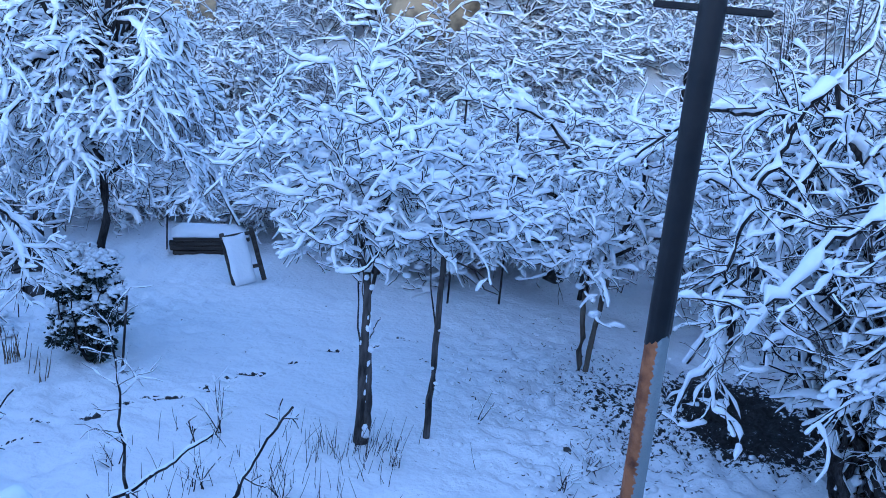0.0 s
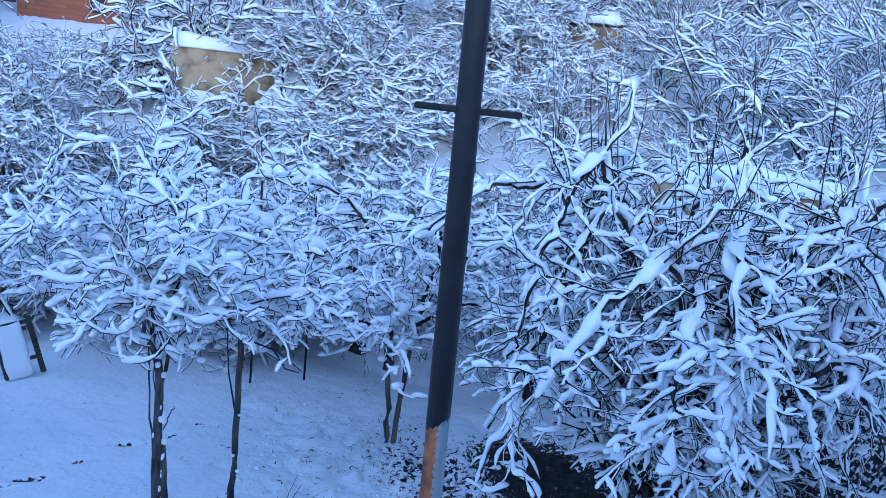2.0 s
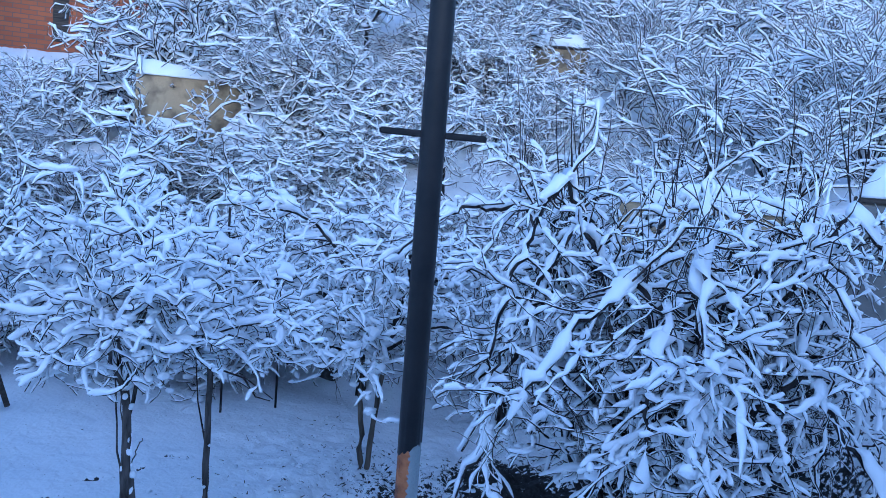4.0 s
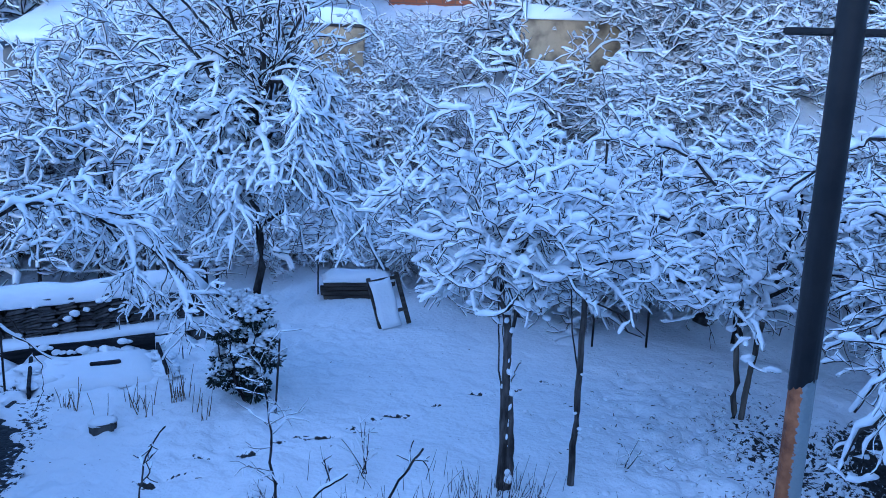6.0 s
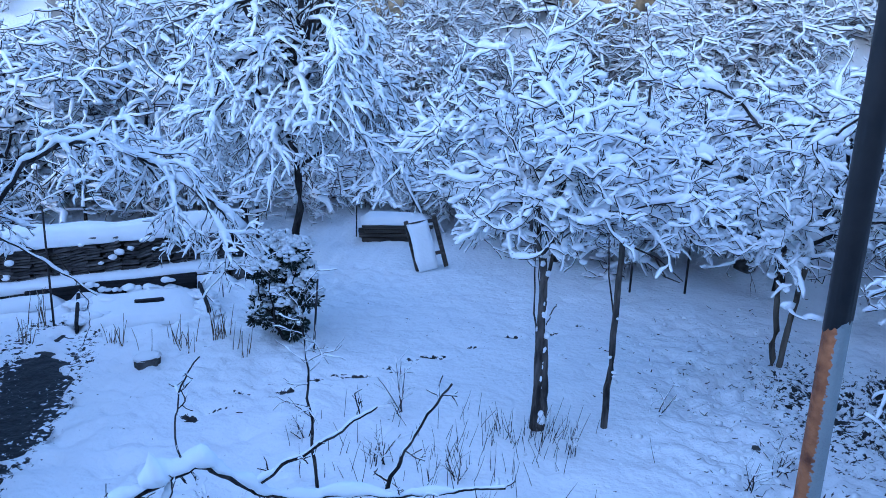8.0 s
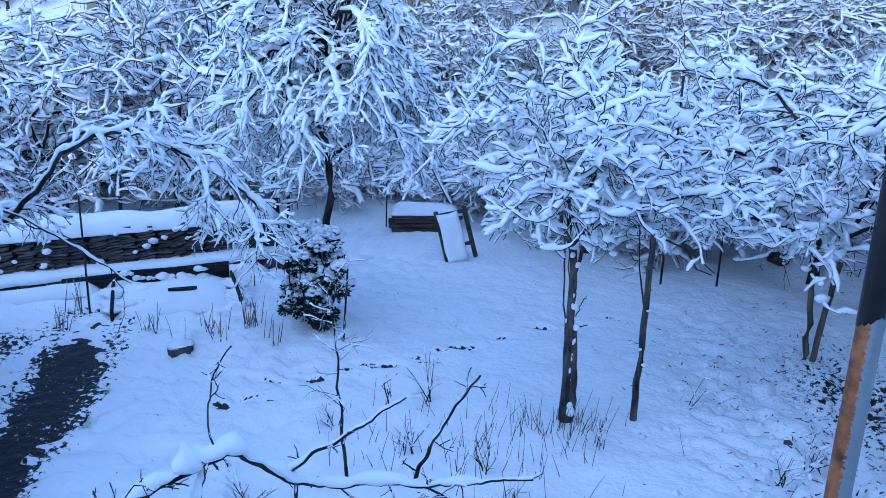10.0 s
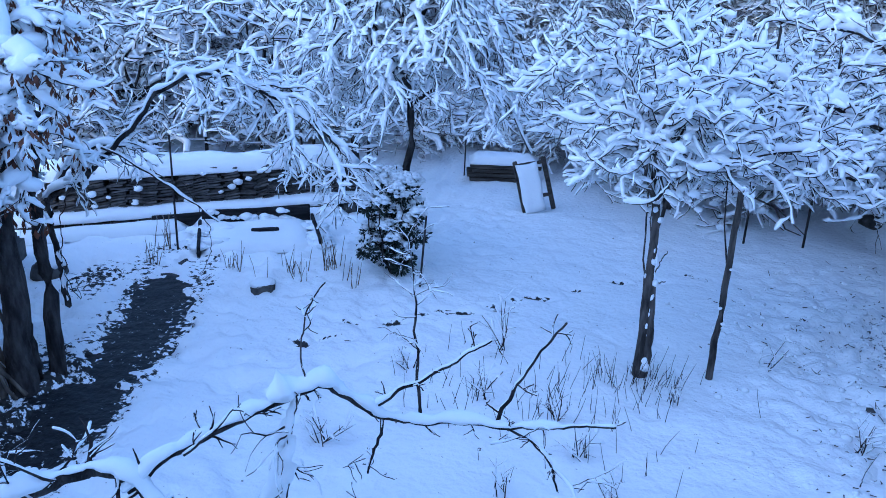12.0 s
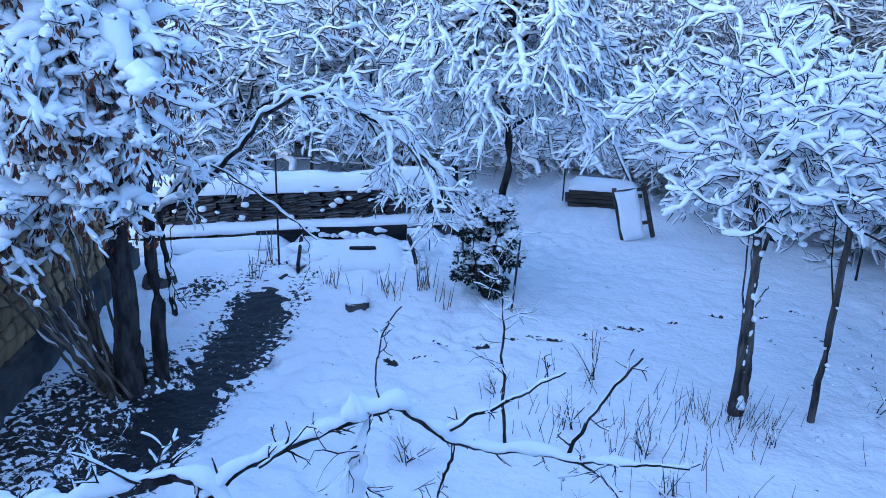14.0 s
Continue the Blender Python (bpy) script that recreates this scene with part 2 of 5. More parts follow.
def clumps(B, n, cover, rng):
    """Uneven thickness along lines: swellings, necks and bare stretches."""
    a = rng.random((B, n + 2))
    a = (a[:, :-2] + 2.2 * a[:, 1:-1] + a[:, 2:]) / 4.2
    lump = np.clip((a - 0.5) * 2.4 + 0.95, 0.4, 1.7)
    g = stretch_lines(rng.random((B, max(3, n // 3), 1)), n)[..., 0]
    return np.where(g < (1 - cover) * 1.1, 0.1, lump)


class Pile:
    """Collects tubes of many sizes into one mesh."""

    def __init__(self):
        self.v, self.f, self.n = [], [], 0

    def add(self, v, f):
        self.v.append(v)
        self.f.append(f + self.n)
        self.n += len(v)

    def tubes(self, P, R, k=4):
        _, S, U = frames_of(P)
        self.add(*rings_mesh(P, S, U, R, R, R, k))

    def snow(self, P, R, thick, rng, k=5, cover=0.86, low=0.1, steep=2.2, bare_below=0.0, swell=None):
        """Snow that lies along the upper side of branches, lumpy, thin where they stand steep."""
        B, n, _ = P.shape
        mean_thick = float(np.mean(thick))
        if k >= 5 and swell is None and mean_thick > 0.02 and B:
            # fine enough for single clumps
            long = float(np.linalg.norm(np.diff(P, axis=1), axis=-1).sum(1).mean())
            m = int(np.clip(long / (0.9 * mean_thick), n, 22))
            if m > n:
                P, R = stretch_lines(P, m), stretch_lines(R[..., None], m)[..., 0]
                n = m
        T, S, U = frames_of(P)
        level = np.sqrt(np.clip(1 - T[..., 2] ** 2, 0, 1))
        lump = clumps(B, n, cover, rng)
        if swell is not None:
            lump = swell * (0.9 + 0.2 * rng.random((B, n)))
        th = np.broadcast_to(np.asarray(thick, float).reshape(-1, 1), (B, n)) * lump * (low + (1 - low) * level ** steep)
        th = th.copy()
        th[:, -1] *= 0.85
        th[:, 0] *= 0.7
        if bare_below:
            th *= np.clip(R / bare_below, 0.06, 1) ** 1.5
        W = R * 0.8 * np.clip(th / 0.03, 0, 1) + th * 0.64
        up = unit(U + np.array([0, 0, 0.6]))
        C = P + up * (R * 0.75 + th * 0.32)[..., None]
        if swell is None:
            C = C + S * (rng.normal(0, 0.1, (B, n)) * th)[..., None]
        if k < 5 or n < 5:
            self.add(*rings_mesh(C, S, U, W, th * 0.6, th * 0.34, k))
            return
        # rounded ends
        e0, e1 = (th[:, :1] * 0.5)[..., None], (th[:, -1:] * 0.5)[..., None]
        C = np.concatenate([C[:, :1] - T[:, :1] * e0, C, C[:, -1:] + T[:, -1:] * e1], 1)
        ends = lambda q, g: np.concatenate([q[:, :1] * g, q, q[:, -1:] * g], 1)
        S, U, W, th = ends(S, 1.0), ends(U, 1.0), ends(W, 0.5), ends(th, 0.5)
        self.add(*rings_mesh(C, S, U, W, th * 0.62, th * 0.34, k))

    def mesh(self, name, material, smooth=True):
        return mesh_from(name, np.concatenate(self.v), np.concatenate(self.f), material, smooth)


def grow(start, way, length, n, wander, lift, rng):
    """Wandering lines from start along way; lift bends them up (+) or down (-) per metre."""
    B = len(start)
    P, d = np.zeros((B, n, 3)), unit(np.asarray(way, float))
    P[:, 0] = start
    step = np.broadcast_to(np.asarray(length, float), (B,)) / (n - 1)
    lift = np.broadcast_to(np.asarray(lift, float), (B,))
    for i in range(1, n):
        d = d + rng.normal(0, wander, (B, 3)) * np.sqrt(step)[:, None] * 2
        d[:, 2] += lift * step
        d = unit(d)
        P[:, i] = P[:, i - 1] + d * step[:, None]
    return P


def spread(P, R, each, low, high, angle, rng, flat=0.0):
    """Starts, ways and radii of side shoots: each per line, between two shares of its length."""
    B, n, _ = P.shape
    u = low + (high - low) * rng.random((B, each))
    f = u * (n - 1)
    i = np.minimum(f.astype(int), n - 2)
    w = (f - i)[..., None]
    b = np.arange(B)[:, None]
    start = P[b, i] * (1 - w) + P[b, i + 1] * w
    t = unit(P[b, i + 1] - P[b, i])
    r = R[b, i] * (1 - w[..., 0]) + R[b, i + 1] * w[..., 0]
    side = rng.normal(size=t.shape)
    side[..., 2] *= 1 - flat
    side = unit(side - (side * t).sum(-1, keepdims=True) * t)
    a = np.radians(angle) * (0.7 + 0.6 * rng.random((B, each, 1)))
    return start.reshape(-1, 3), (np.cos(a) * t + np.sin(a) * side).reshape(-1, 3), r.reshape(-1), u.reshape(-1)


def taper(r0, r1, n):
    r0, r1 = np.asarray(r0, float).reshape(-1, 1), np.asarray(r1, float).reshape(-1, 1)
    return r0 + (r1 - r0) * np.linspace(0, 1, n)[None] ** 0.8


def blobs(pile, C, size, rng, flat=0.6, sub=2):
    """Rounded lumps of snow."""
    bm = bmesh.new()
    bmesh.ops.create_icosphere(bm, subdivisions=sub, radius=1)
    V = np.array([v.co[:] for v in bm.verts])
    F = np.array([[v.index for v in f.verts] for f in bm.faces])
    bm.free()
    for c, s in zip(C, size):
        j = 1 + 0.25 * (vnoise(V[:, 0] + c[0] * 7, V[:, 1] + V[:, 2] + c[1] * 5, 0.7, 5) - 0.5) * 2
        ang = rng.random() * 6.28
        x, y = V[:, 0] * (0.8 + 0.5 * rng.random()), V[:, 1]
        q = np.stack([x * np.cos(ang) - y * np.sin(ang), x * np.sin(ang) + y * np.cos(ang), V[:, 2] * flat], -1) * j[:, None] * s + c
        pile.add(q, np.concatenate([F, F[:, 2:3]], 1))


def load_on(root, limbs, twig_levels, rng, twig_mat=TWIG, k_snow=5, thick=(0.1, 0.08, 0.055), limb_snow=0.1, cover=0.84, trunk_bits=None, lumps=0, lump_size=0.09, lump_on=1):
    """Twigs and the snow on everything, as parts of the tree."""
    twigs, snow = Pile(), Pile()
    for i, ((P, R), th) in enumerate(zip(twig_levels, thick)):
        k = 4 if R.max() > 0.012 else 3
        if i == 2:
            keep = rng.random(len(P)) < 0.7
            P, R = P[keep], R[keep]
        twigs.tubes(P, R, k)
        snow.snow(P, R, th, rng, k_snow if P.shape[1] > 3 or k_snow == 3 else 4, cover)
    for P, R in limbs:
        snow.snow(P, R, limb_snow, rng, 6, 0.96)
    if trunk_bits is not None:
        blobs(snow, trunk_bits, 0.012 + 0.022 * rng.random(len(trunk_bits)), rng, 1.8)
    if lumps and twig_levels:
        Q = twig_levels[min(lump_on, len(twig_levels) - 1)][0]
        pick = rng.integers(0, len(Q), lumps)
        blobs(snow, Q[pick, rng.integers(1, Q.shape[1], lumps)] + (0, 0, 0.03), lump_size * (0.45 + 0.8 * rng.random(lumps) ** 2), rng, 0.6, 1)
    tagged(part("crown", twigs.mesh("crown", twig_mat), parent=root), kind="stuff")
    part("snow_load", snow.mesh("snow_load", SNOW), parent=root, label="thick white fresh snow lying along the branches")


def one_tube(name, P, R, material, parent, k=10, label=""):
    p = Pile()
    R = np.array(R, float)
    end = P[-1] + unit(P[-1] - P[-2]) * R[-1] * 0.4
    P, R = np.vstack([P, end]), np.r_[R, R[-1] * 0.25]
    p.tubes(P[None], R[None], k)
    return part(name, p.mesh(name, material), parent=parent, label=label)


def tree(name, x, y, z, label, seed, height=1.9, trunk=0.09, lean=(0, 0), limbs=7, limb_len=1.8, limb_angle=55, limb_lift=0.05,
         levels=((7, 0.9, 50, -0.1), (7, 0.5, 50, -0.3), (5, 0.28, 50, -0.5)), thick=(0.1, 0.08, 0.055), limb_snow=0.12, low=0.75,
         bark=BARK, wander=0.34, k_snow=5, lumps=0, trunk_bits=0, upright=0.0, category="tree", group="", leader=True, split_limbs=True, fine=0.0035, lump_size=0.09, limb_r=0.5, reach=9.0, floor=-9.0):
    rng = np.random.default_rng(seed)
    root = thing(name, x, y, z, label, category, group)
    n = 9
    tz = np.linspace(0, 1, n)
    P = np.stack([lean[0] * tz ** 1.3, lean[1] * tz ** 1.3, height * tz], -1)
    P[1:, :2] += rng.normal(0, 0.012 * height, (n - 1, 2)).cumsum(0) * 0.5
    P[0, 2] = -0.1
    R = trunk * (1.25 - 0.55 * tz)
    R[0] *= 1.25
    R = R * (1 + rng.normal(0, 0.05, n))
    one_tube("trunk", P, R, bark, root)
    az = np.arange(limbs) * 2.399 + rng.random() * 6
    start = P[-1] * 1.0 + (P[-3] - P[-1]) * rng.random((limbs, 1)) * (1 - low) * 3
    a = np.radians(limb_angle) * (0.6 + 0.6 * rng.random(limbs))
    if leader:
        a[0] *= 0.15
    way = np.stack([np.sin(a) * np.cos(az), np.sin(a) * np.sin(az), np.cos(a)], -1)
    LP = grow(start, way, limb_len * (0.75 + 0.5 * rng.random(limbs)), 9, wander * 0.6, limb_lift, rng)
    far = np.linalg.norm((LP - LP[:, :1])[..., :2], axis=-1).max(1)
    LP[..., :2] = LP[:, :1, :2] + (LP - LP[:, :1])[..., :2] * np.minimum(1, reach / np.maximum(far, 0.01))[:, None, None]
    if floor > 0:
        LP[..., 2] = LP[:, :1, 2] + np.abs(LP[..., 2] - LP[:, :1, 2])
    LR = taper(np.full(limbs, trunk * limb_r), np.full(limbs, trunk * 0.13), 9)
    if split_limbs:
        for p, r in zip(LP, LR):
            one_tube("limb", p, r, bark, root, 7)
    else:
        lp = Pile()
        lp.tubes(LP, LR, 5)
        part("limb_frame", lp.mesh("limb_frame", bark), parent=root)
    levs, Q, QR = [], LP, LR
    for i, (each, length, angle, lift) in enumerate(levels):
        s, w, r, u = spread(Q, QR, each, 0.2 if i == 0 else 0.1, 1.0, angle, rng, 0.3)
        w[:, 2] += upright
        m = (10, 7, 5)[i] if fine < 0.0065 else 6 if i == 0 else 3 if i == 2 or fine > 0.01 else 4
        Q = grow(s, w, length * (0.55 + 0.8 * rng.random(len(s))), m, wander * 1.6, lift, rng)
        QR = taper(np.clip(r * 0.62, fine, 0.03), np.full(len(s), fine * 0.8), m)
        up = (Q[..., 2] - (0.36 * np.maximum(0, -Q[..., 1]) if floor > 0 else 0)).min(1) > floor
        Q, QR = Q[up], QR[up]
        levs.append((Q, QR))
    bits = None
    if trunk_bits:
        f = rng.random(trunk_bits) * (n - 2)
        i = f.astype(int)
        bits = P[i] + (P[i + 1] - P[i]) * (f - i)[:, None]
        g = rng.random(trunk_bits) * 6.28
        bits[:, 0] += np.cos(g) * trunk * 0.8
        bits[:, 1] += np.sin(g) * trunk * 0.8
    load_on(root, [(LP, LR)], levs, rng, k_snow=k_snow, thick=thick, limb_snow=limb_snow, trunk_bits=bits, lumps=lumps, lump_size=lump_size)
    return root


# ---- the ground: garden, bank at the side, terraced hillside behind ----
PATH_LINE = np.array([(-4.2, 4.0), (-4.5, 5.0), (-4.68, 5.75), (-4.86, 6.6), (-4.98, 7.4), (-5.18, 8.3), (-5.45, 9.15), (-5.72, 9.8), (-5.95, 10.4)])


def path_distance(x, y):
    best = np.full(np.shape(x), 1e9)
    for (ax, ay), (bx, by) in zip(PATH_LINE[:-1], PATH_LINE[1:]):
        dx, dy = bx - ax, by - ay
        u = np.clip(((x - ax) * dx + (y - ay) * dy) / (dx * dx + dy * dy), 0, 1)
        best = np.minimum(best, np.hypot(x - ax - u * dx, y - ay - u * dy))
    return best


def land(x, y):
    """Height of the bare land without small relief."""
    x, y = np.asarray(x, float), np.asarray(y, float)
    right = sstep(0.0, 6.0, x)
    y0 = 20.0 * (1 - right) + 13.0 * right
    y1, top = 24.5 - 3.5 * right, 4.0 + 2.2 * right
    rise = np.clip((y - y0) / (y1 - y0), 0, 1) ** 1.2 * top + np.clip(y - y1, 0, None) * 0.36
    bank = 3.0 * sstep(6.8, 9.6, x) * (1 - sstep(14, 20, y)) + 0.25 * np.clip(x - 9.6, 0, 60)
    left = 0.2 * np.clip(-x - 12, 0, 80)
    return np.maximum(rise, bank * 1.0) + left


STEPS = [(-3.25, 8.42), (-3.0, 8.62), (-2.9, 9.06), (-2.4, 9.25), (-2.15, 9.6), (-1.95, 9.8), (-1.62, 9.84), (-1.3, 10.05), (-1.08, 10.35), (-0.85, 10.55), (-0.72, 10.62), (-0.3, 11.0), (0.2, 11.45), (0.7, 11.7), (1.2, 12.1)]


def dips(x, y):
    """Small relief of the snow: swells, lumps, the bare path and a line of footprints."""
    d = 0.07 * (vnoise(x, y, 1.7, 1) - 0.5) + 0.05 * (vnoise(x, y, 0.5, 2) - 0.5)
    rough = sstep(1.3, 3.2, x) * sstep(14, 10, y) + 0.2 + 0.4 * sstep(-1.0, -3.0, x)
    xr, yr = 0.8 * x - 0.6 * y, 0.6 * x + 0.8 * y
    d += rough * (0.085 * (vnoise(xr, yr, 0.3, 3) - 0.5) + 0.09 * (vnoise(x, y, 0.17, 4) - 0.5) - 0.1 * sstep(0.58, 0.9, vnoise(xr, yr, 0.2, 6)) - 0.06 * sstep(0.6, 0.9, vnoise(x, y, 0.12, 9)))
    edge = path_distance(x, y) + 0.34 * (vnoise(x, y, 0.34, 7) - 0.5) + 0.42 * (vnoise(x, y, 0.14, 8) - 0.5)
    edge = edge + 0.5 * sstep(9.0, 10.4, y)
    d -= 0.12 * (1 - sstep(0.3, 0.46, edge))
    for i, (px, py) in enumerate(STEPS):
        r = np.hypot((x - px) / 0.2, (y - py) / 0.085)
        d -= (0.045 if i % 3 else 0.075) * np.exp(-r ** 4)
    return d * sstep(3.4, 4.8, y)


def ground_z(x, y):
    return float(land(x, y) + dips(np.array([x]), np.array([y]))[0])


def build_ground():
    xs = np.concatenate([-np.geomspace(900, 12, 30), np.arange(-11.5, 7.0, 0.055), np.geomspace(7.1, 900, 44)])
    ys = np.concatenate([-np.geomspace(500, 2, 14), np.arange(-1.5, 4.5, 0.5), np.arange(4.6, 14.5, 0.05), np.arange(14.7, 34, 0.25), np.geomspace(34.5, 1500, 30)])
    X, Y = np.meshgrid(xs, ys)
    Z = land(X, Y) + dips(X, Y)
    nx, ny = len(xs), len(ys)
    i = np.arange(nx * ny).reshape(ny, nx)
    F = np.stack([i[:-1, :-1], i[:-1, 1:], i[1:, 1:], i[1:, :-1]], -1).reshape(-1, 4)
    me = mesh_from("ground", np.stack([X, Y, Z], -1).reshape(-1, 3), F, GROUND)
    # litter shows under the old plum tree, under the large bush and at the foot of the bank
    under_plum = np.exp(-(((X + 5.5) / 1.35) ** 2 + ((Y - 6.0) / 2.2) ** 2) ** 2) * 0.565
    beyond = np.exp(-(((X + 6.6) / 0.7) ** 2 + ((Y - 9.3) / 1.1) ** 2)) * 0.53
    under_bush = np.exp(-(((X - 5.5) / 1.35) ** 2 + ((Y - 9.8) / 1.9) ** 2) ** 1.6) * 0.68
    fringe = np.exp(-(((X - 4.1) / 1.7) ** 2 + ((Y - 10.0) / 3.2) ** 2)) * 0.5
    bank_foot = np.exp(-(((X - 7.3) / 1.9) ** 2 + ((Y - 8.6) / 3.4) ** 2) ** 2) * 0.62
    edge = 0.475 * np.exp(-((path_distance(X, Y) - 0.4) / 0.42) ** 2)
    print_shade = 0 * X
    # shade and bared earth in the footprints, coloured dark on their far side
    for i, (px, py) in enumerate(STEPS):
        print_shade = np.maximum(print_shade, (0.58 if i % 3 else 0.72) * np.exp(-((X - px) / 0.2) ** 2 - ((Y - py - 0.04) / 0.055) ** 2))
    wall = 0.3 + 0 * X
    bare = np.maximum.reduce([under_plum, beyond, under_bush, bank_foot, fringe, edge, print_shade, wall])
    far = 0.3 * sstep(13.5, 17, Y) * (1 - sstep(30, 40, Y))
    bare = np.maximum(bare, far)
    att = me.attributes.new("bare", "FLOAT", "POINT")
    att.data.foreach_set("value", bare.ravel().astype(np.float32))
    return tagged(new("ground", me), "garden ground under fresh lumpy snow, rising to a snowy hillside", "ground", kind="structure")


build_ground()


def build_path():
    n, k = 130, 19
    u = np.linspace(0, len(PATH_LINE) - 1, n)
    C = np.stack([np.interp(u, range(len(PATH_LINE)), PATH_LINE[:, a]) for a in (0, 1)], -1)
    t = unit(np.gradient(C, axis=0))
    s = np.linspace(-0.55, 0.55, k)
    X = C[:, None, 0] + t[:, None, 1] * s
    Y = C[:, None, 1] - t[:, None, 0] * s
    Z = -0.062 + 0.07 * sstep(4.9, 3.9, Y) + 0.03 * (vnoise(X, Y, 0.25, 21) - 0.5) + 0.03 * (vnoise(X, Y, 0.1, 22) - 0.5)
    i = np.arange(n * k).reshape(n, k)
    F = np.stack([i[:-1, :-1], i[:-1, 1:], i[1:, 1:], i[1:, :-1]], -1).reshape(-1, 4)
    me = mesh_from("path", np.stack([X, Y, Z], -1).reshape(-1, 3), F, WET_PATH)
    bare = 0.7 - 0.2 * (np.abs(s) / 0.52)[None] ** 2 + 0.12 * (vnoise(X, Y, 0.5, 23) - 0.5)
    me.attributes.new("bare", "FLOAT", "POINT").data.foreach_set("value", bare.ravel().astype(np.float32))
    tagged(new("path", me), "trodden garden path of dark wet earth showing through the snow", "path", kind="structure")


build_path()


def snow_slab(L, W, h, seed, over=0.03, nx=None, ny=7):
    """A lumpy rounded bed of snow on a flat top, L along x and W along y, lying at z 0."""
    nx = nx or max(8, int(L / 0.18))
    a, b = np.linspace(-1, 1, nx), np.linspace(-1, 1, ny)
    A, Bq = np.meshgrid(a, b)
    X, Y = A * (L / 2 + over), Bq * (W / 2 + over)
    edge = np.clip((1 - np.abs(Bq)) * W / 2 / min(0.5 * W, h * 0.9), 0, 1)
    edge2 = np.clip((1 - np.abs(A)) * L / 2 / (h * 0.9), 0, 1)
    Z = h * np.sqrt(np.clip(1 - (1 - edge) ** 2, 0, 1)) * np.sqrt(np.clip(1 - (1 - edge2) ** 2, 0, 1))
    Z *= 0.75 + 0.5 * vnoise(X + seed * 13.1, Y, 0.45, seed)
    Z += 0.02
    X += 0.03 * (vnoise(X + seed * 7, Y, 0.2, seed + 1) - 0.5)
    Y += 0.06 * (vnoise(X + seed * 3, Y, 0.25, seed + 2) - 0.5)
    top = np.stack([X, Y, Z], -1).reshape(-1, 3)
    bot = top.copy()
    bot[:, 2] = -0.01
    bot[:, :2] *= 0.97
    n = nx * ny
    i = np.arange(n).reshape(ny, nx)
    F = np.stack([i[:-1, :-1], i[:-1, 1:], i[1:, 1:], i[1:, :-1]], -1).reshape(-1, 4)
    Fb = F[:, ::-1] + n
    loop = np.concatenate([i[0, :], i[1:, -1], i[-1, -2::-1], i[-2:0:-1, 0]])
    nxt = np.roll(loop, -1)
    side = np.stack([loop, loop + n, nxt + n, nxt], -1)
    return mesh_from("snow", np.concatenate([top, bot]), np.concatenate([F, Fb, side]), SNOW)


# ---- walls of the place ----
def wall_run(name, a, b, bottom, top, thick, material, label, snow=0.28, coping=None, seed=1):
    L = math.hypot(b[0] - a[0], b[1] - a[1])
    rz = math.degrees(math.atan2(b[1] - a[1], b[0] - a[0]))
    ob = thing(name, (a[0] + b[0]) / 2, (a[1] + b[1]) / 2, bottom, label, "wall", rz=rz, kind="structure")
    part("wall_body", box(L, thick, top - bottom, 0, 0, (top - bottom) / 2, 0.02), material, ob)
    h = top - bottom
    if coping:
        part("coping", box(L + 0.06, thick + 0.1, 0.09, 0, 0, h + 0.045, 0.015), coping, ob, "weathered wall coping")
        h += 0.09
    if snow:
        part("snow_cap", snow_slab(L, thick + 0.05, snow, seed), parent=ob, label="thick rounded cap of fresh snow", matrix=pose(0, 0, h - 0.005))
    return ob


wall_run("wall_hillside", (-5.9, 23.9), (-3.5, 24.1), 3.0, 5.62, 0.35, OCHRE, "ochre plastered retaining wall with a thick snow cap", 0.42, OLD_WOOD, 3)
wall_run("wall_terrace", (0.85, 22.75), (3.75, 22.6), 2.6, 5.9, 0.6, OCHRE, "crumbling ochre plastered terrace wall under snow", 0.34, None, 4)
wall_run("wall_step", (1.2, 21.9), (1.95, 21.85), 2.3, 4.55, 0.4, OCHRE, "low broken ochre wall stub capped with snow", 0.25, None, 5)
wall_run("wall_upper", (4.0, 23.8), (10.6, 23.6), 4.2, 6.9, 0.4, OCHRE, "old ochre retaining wall seen through snowy branches", 0.35, None, 6)
wall_run("wall_block", (11.0, 22.3), (12.9, 21.3), 4.6, 7.7, 0.9, OCHRE, "ochre masonry gatehouse stub with a snow cap", 0.35, OLD_WOOD, 7)
wall_run("wall_side", (7.8, 11.4), (9.3, 9.0), 0.7, 3.98, 0.35, OCHRE, "ochre garden wall on the bank with a snow cap", 0.3, None, 8)
wall_run("wall_side_near", (9.5, 8.5), (11.0, 5.2), 2.0, 4.25, 0.4, GREY_PLASTER, "grey plastered garden wall with a snow cap", 0.45, OLD_WOOD, 9)
# unseen side wall added to shade the large bush; the house from which the garden is seen stands behind
wall_run("wall_light_blocker", (9.2, -0.9), (9.6, 4.4), -0.2, 8.0, 0.4, PALE_PLASTER, "plain plastered wall added out of view to shade the large bush", 0, None, 11)
wall_run("wall_house_behind", (-9.0, -1.0), (9.0, -1.0), -0.2, 5.4, 0.4, PALE_PLASTER, "plain plastered house wall behind the garden", 0, None, 10)


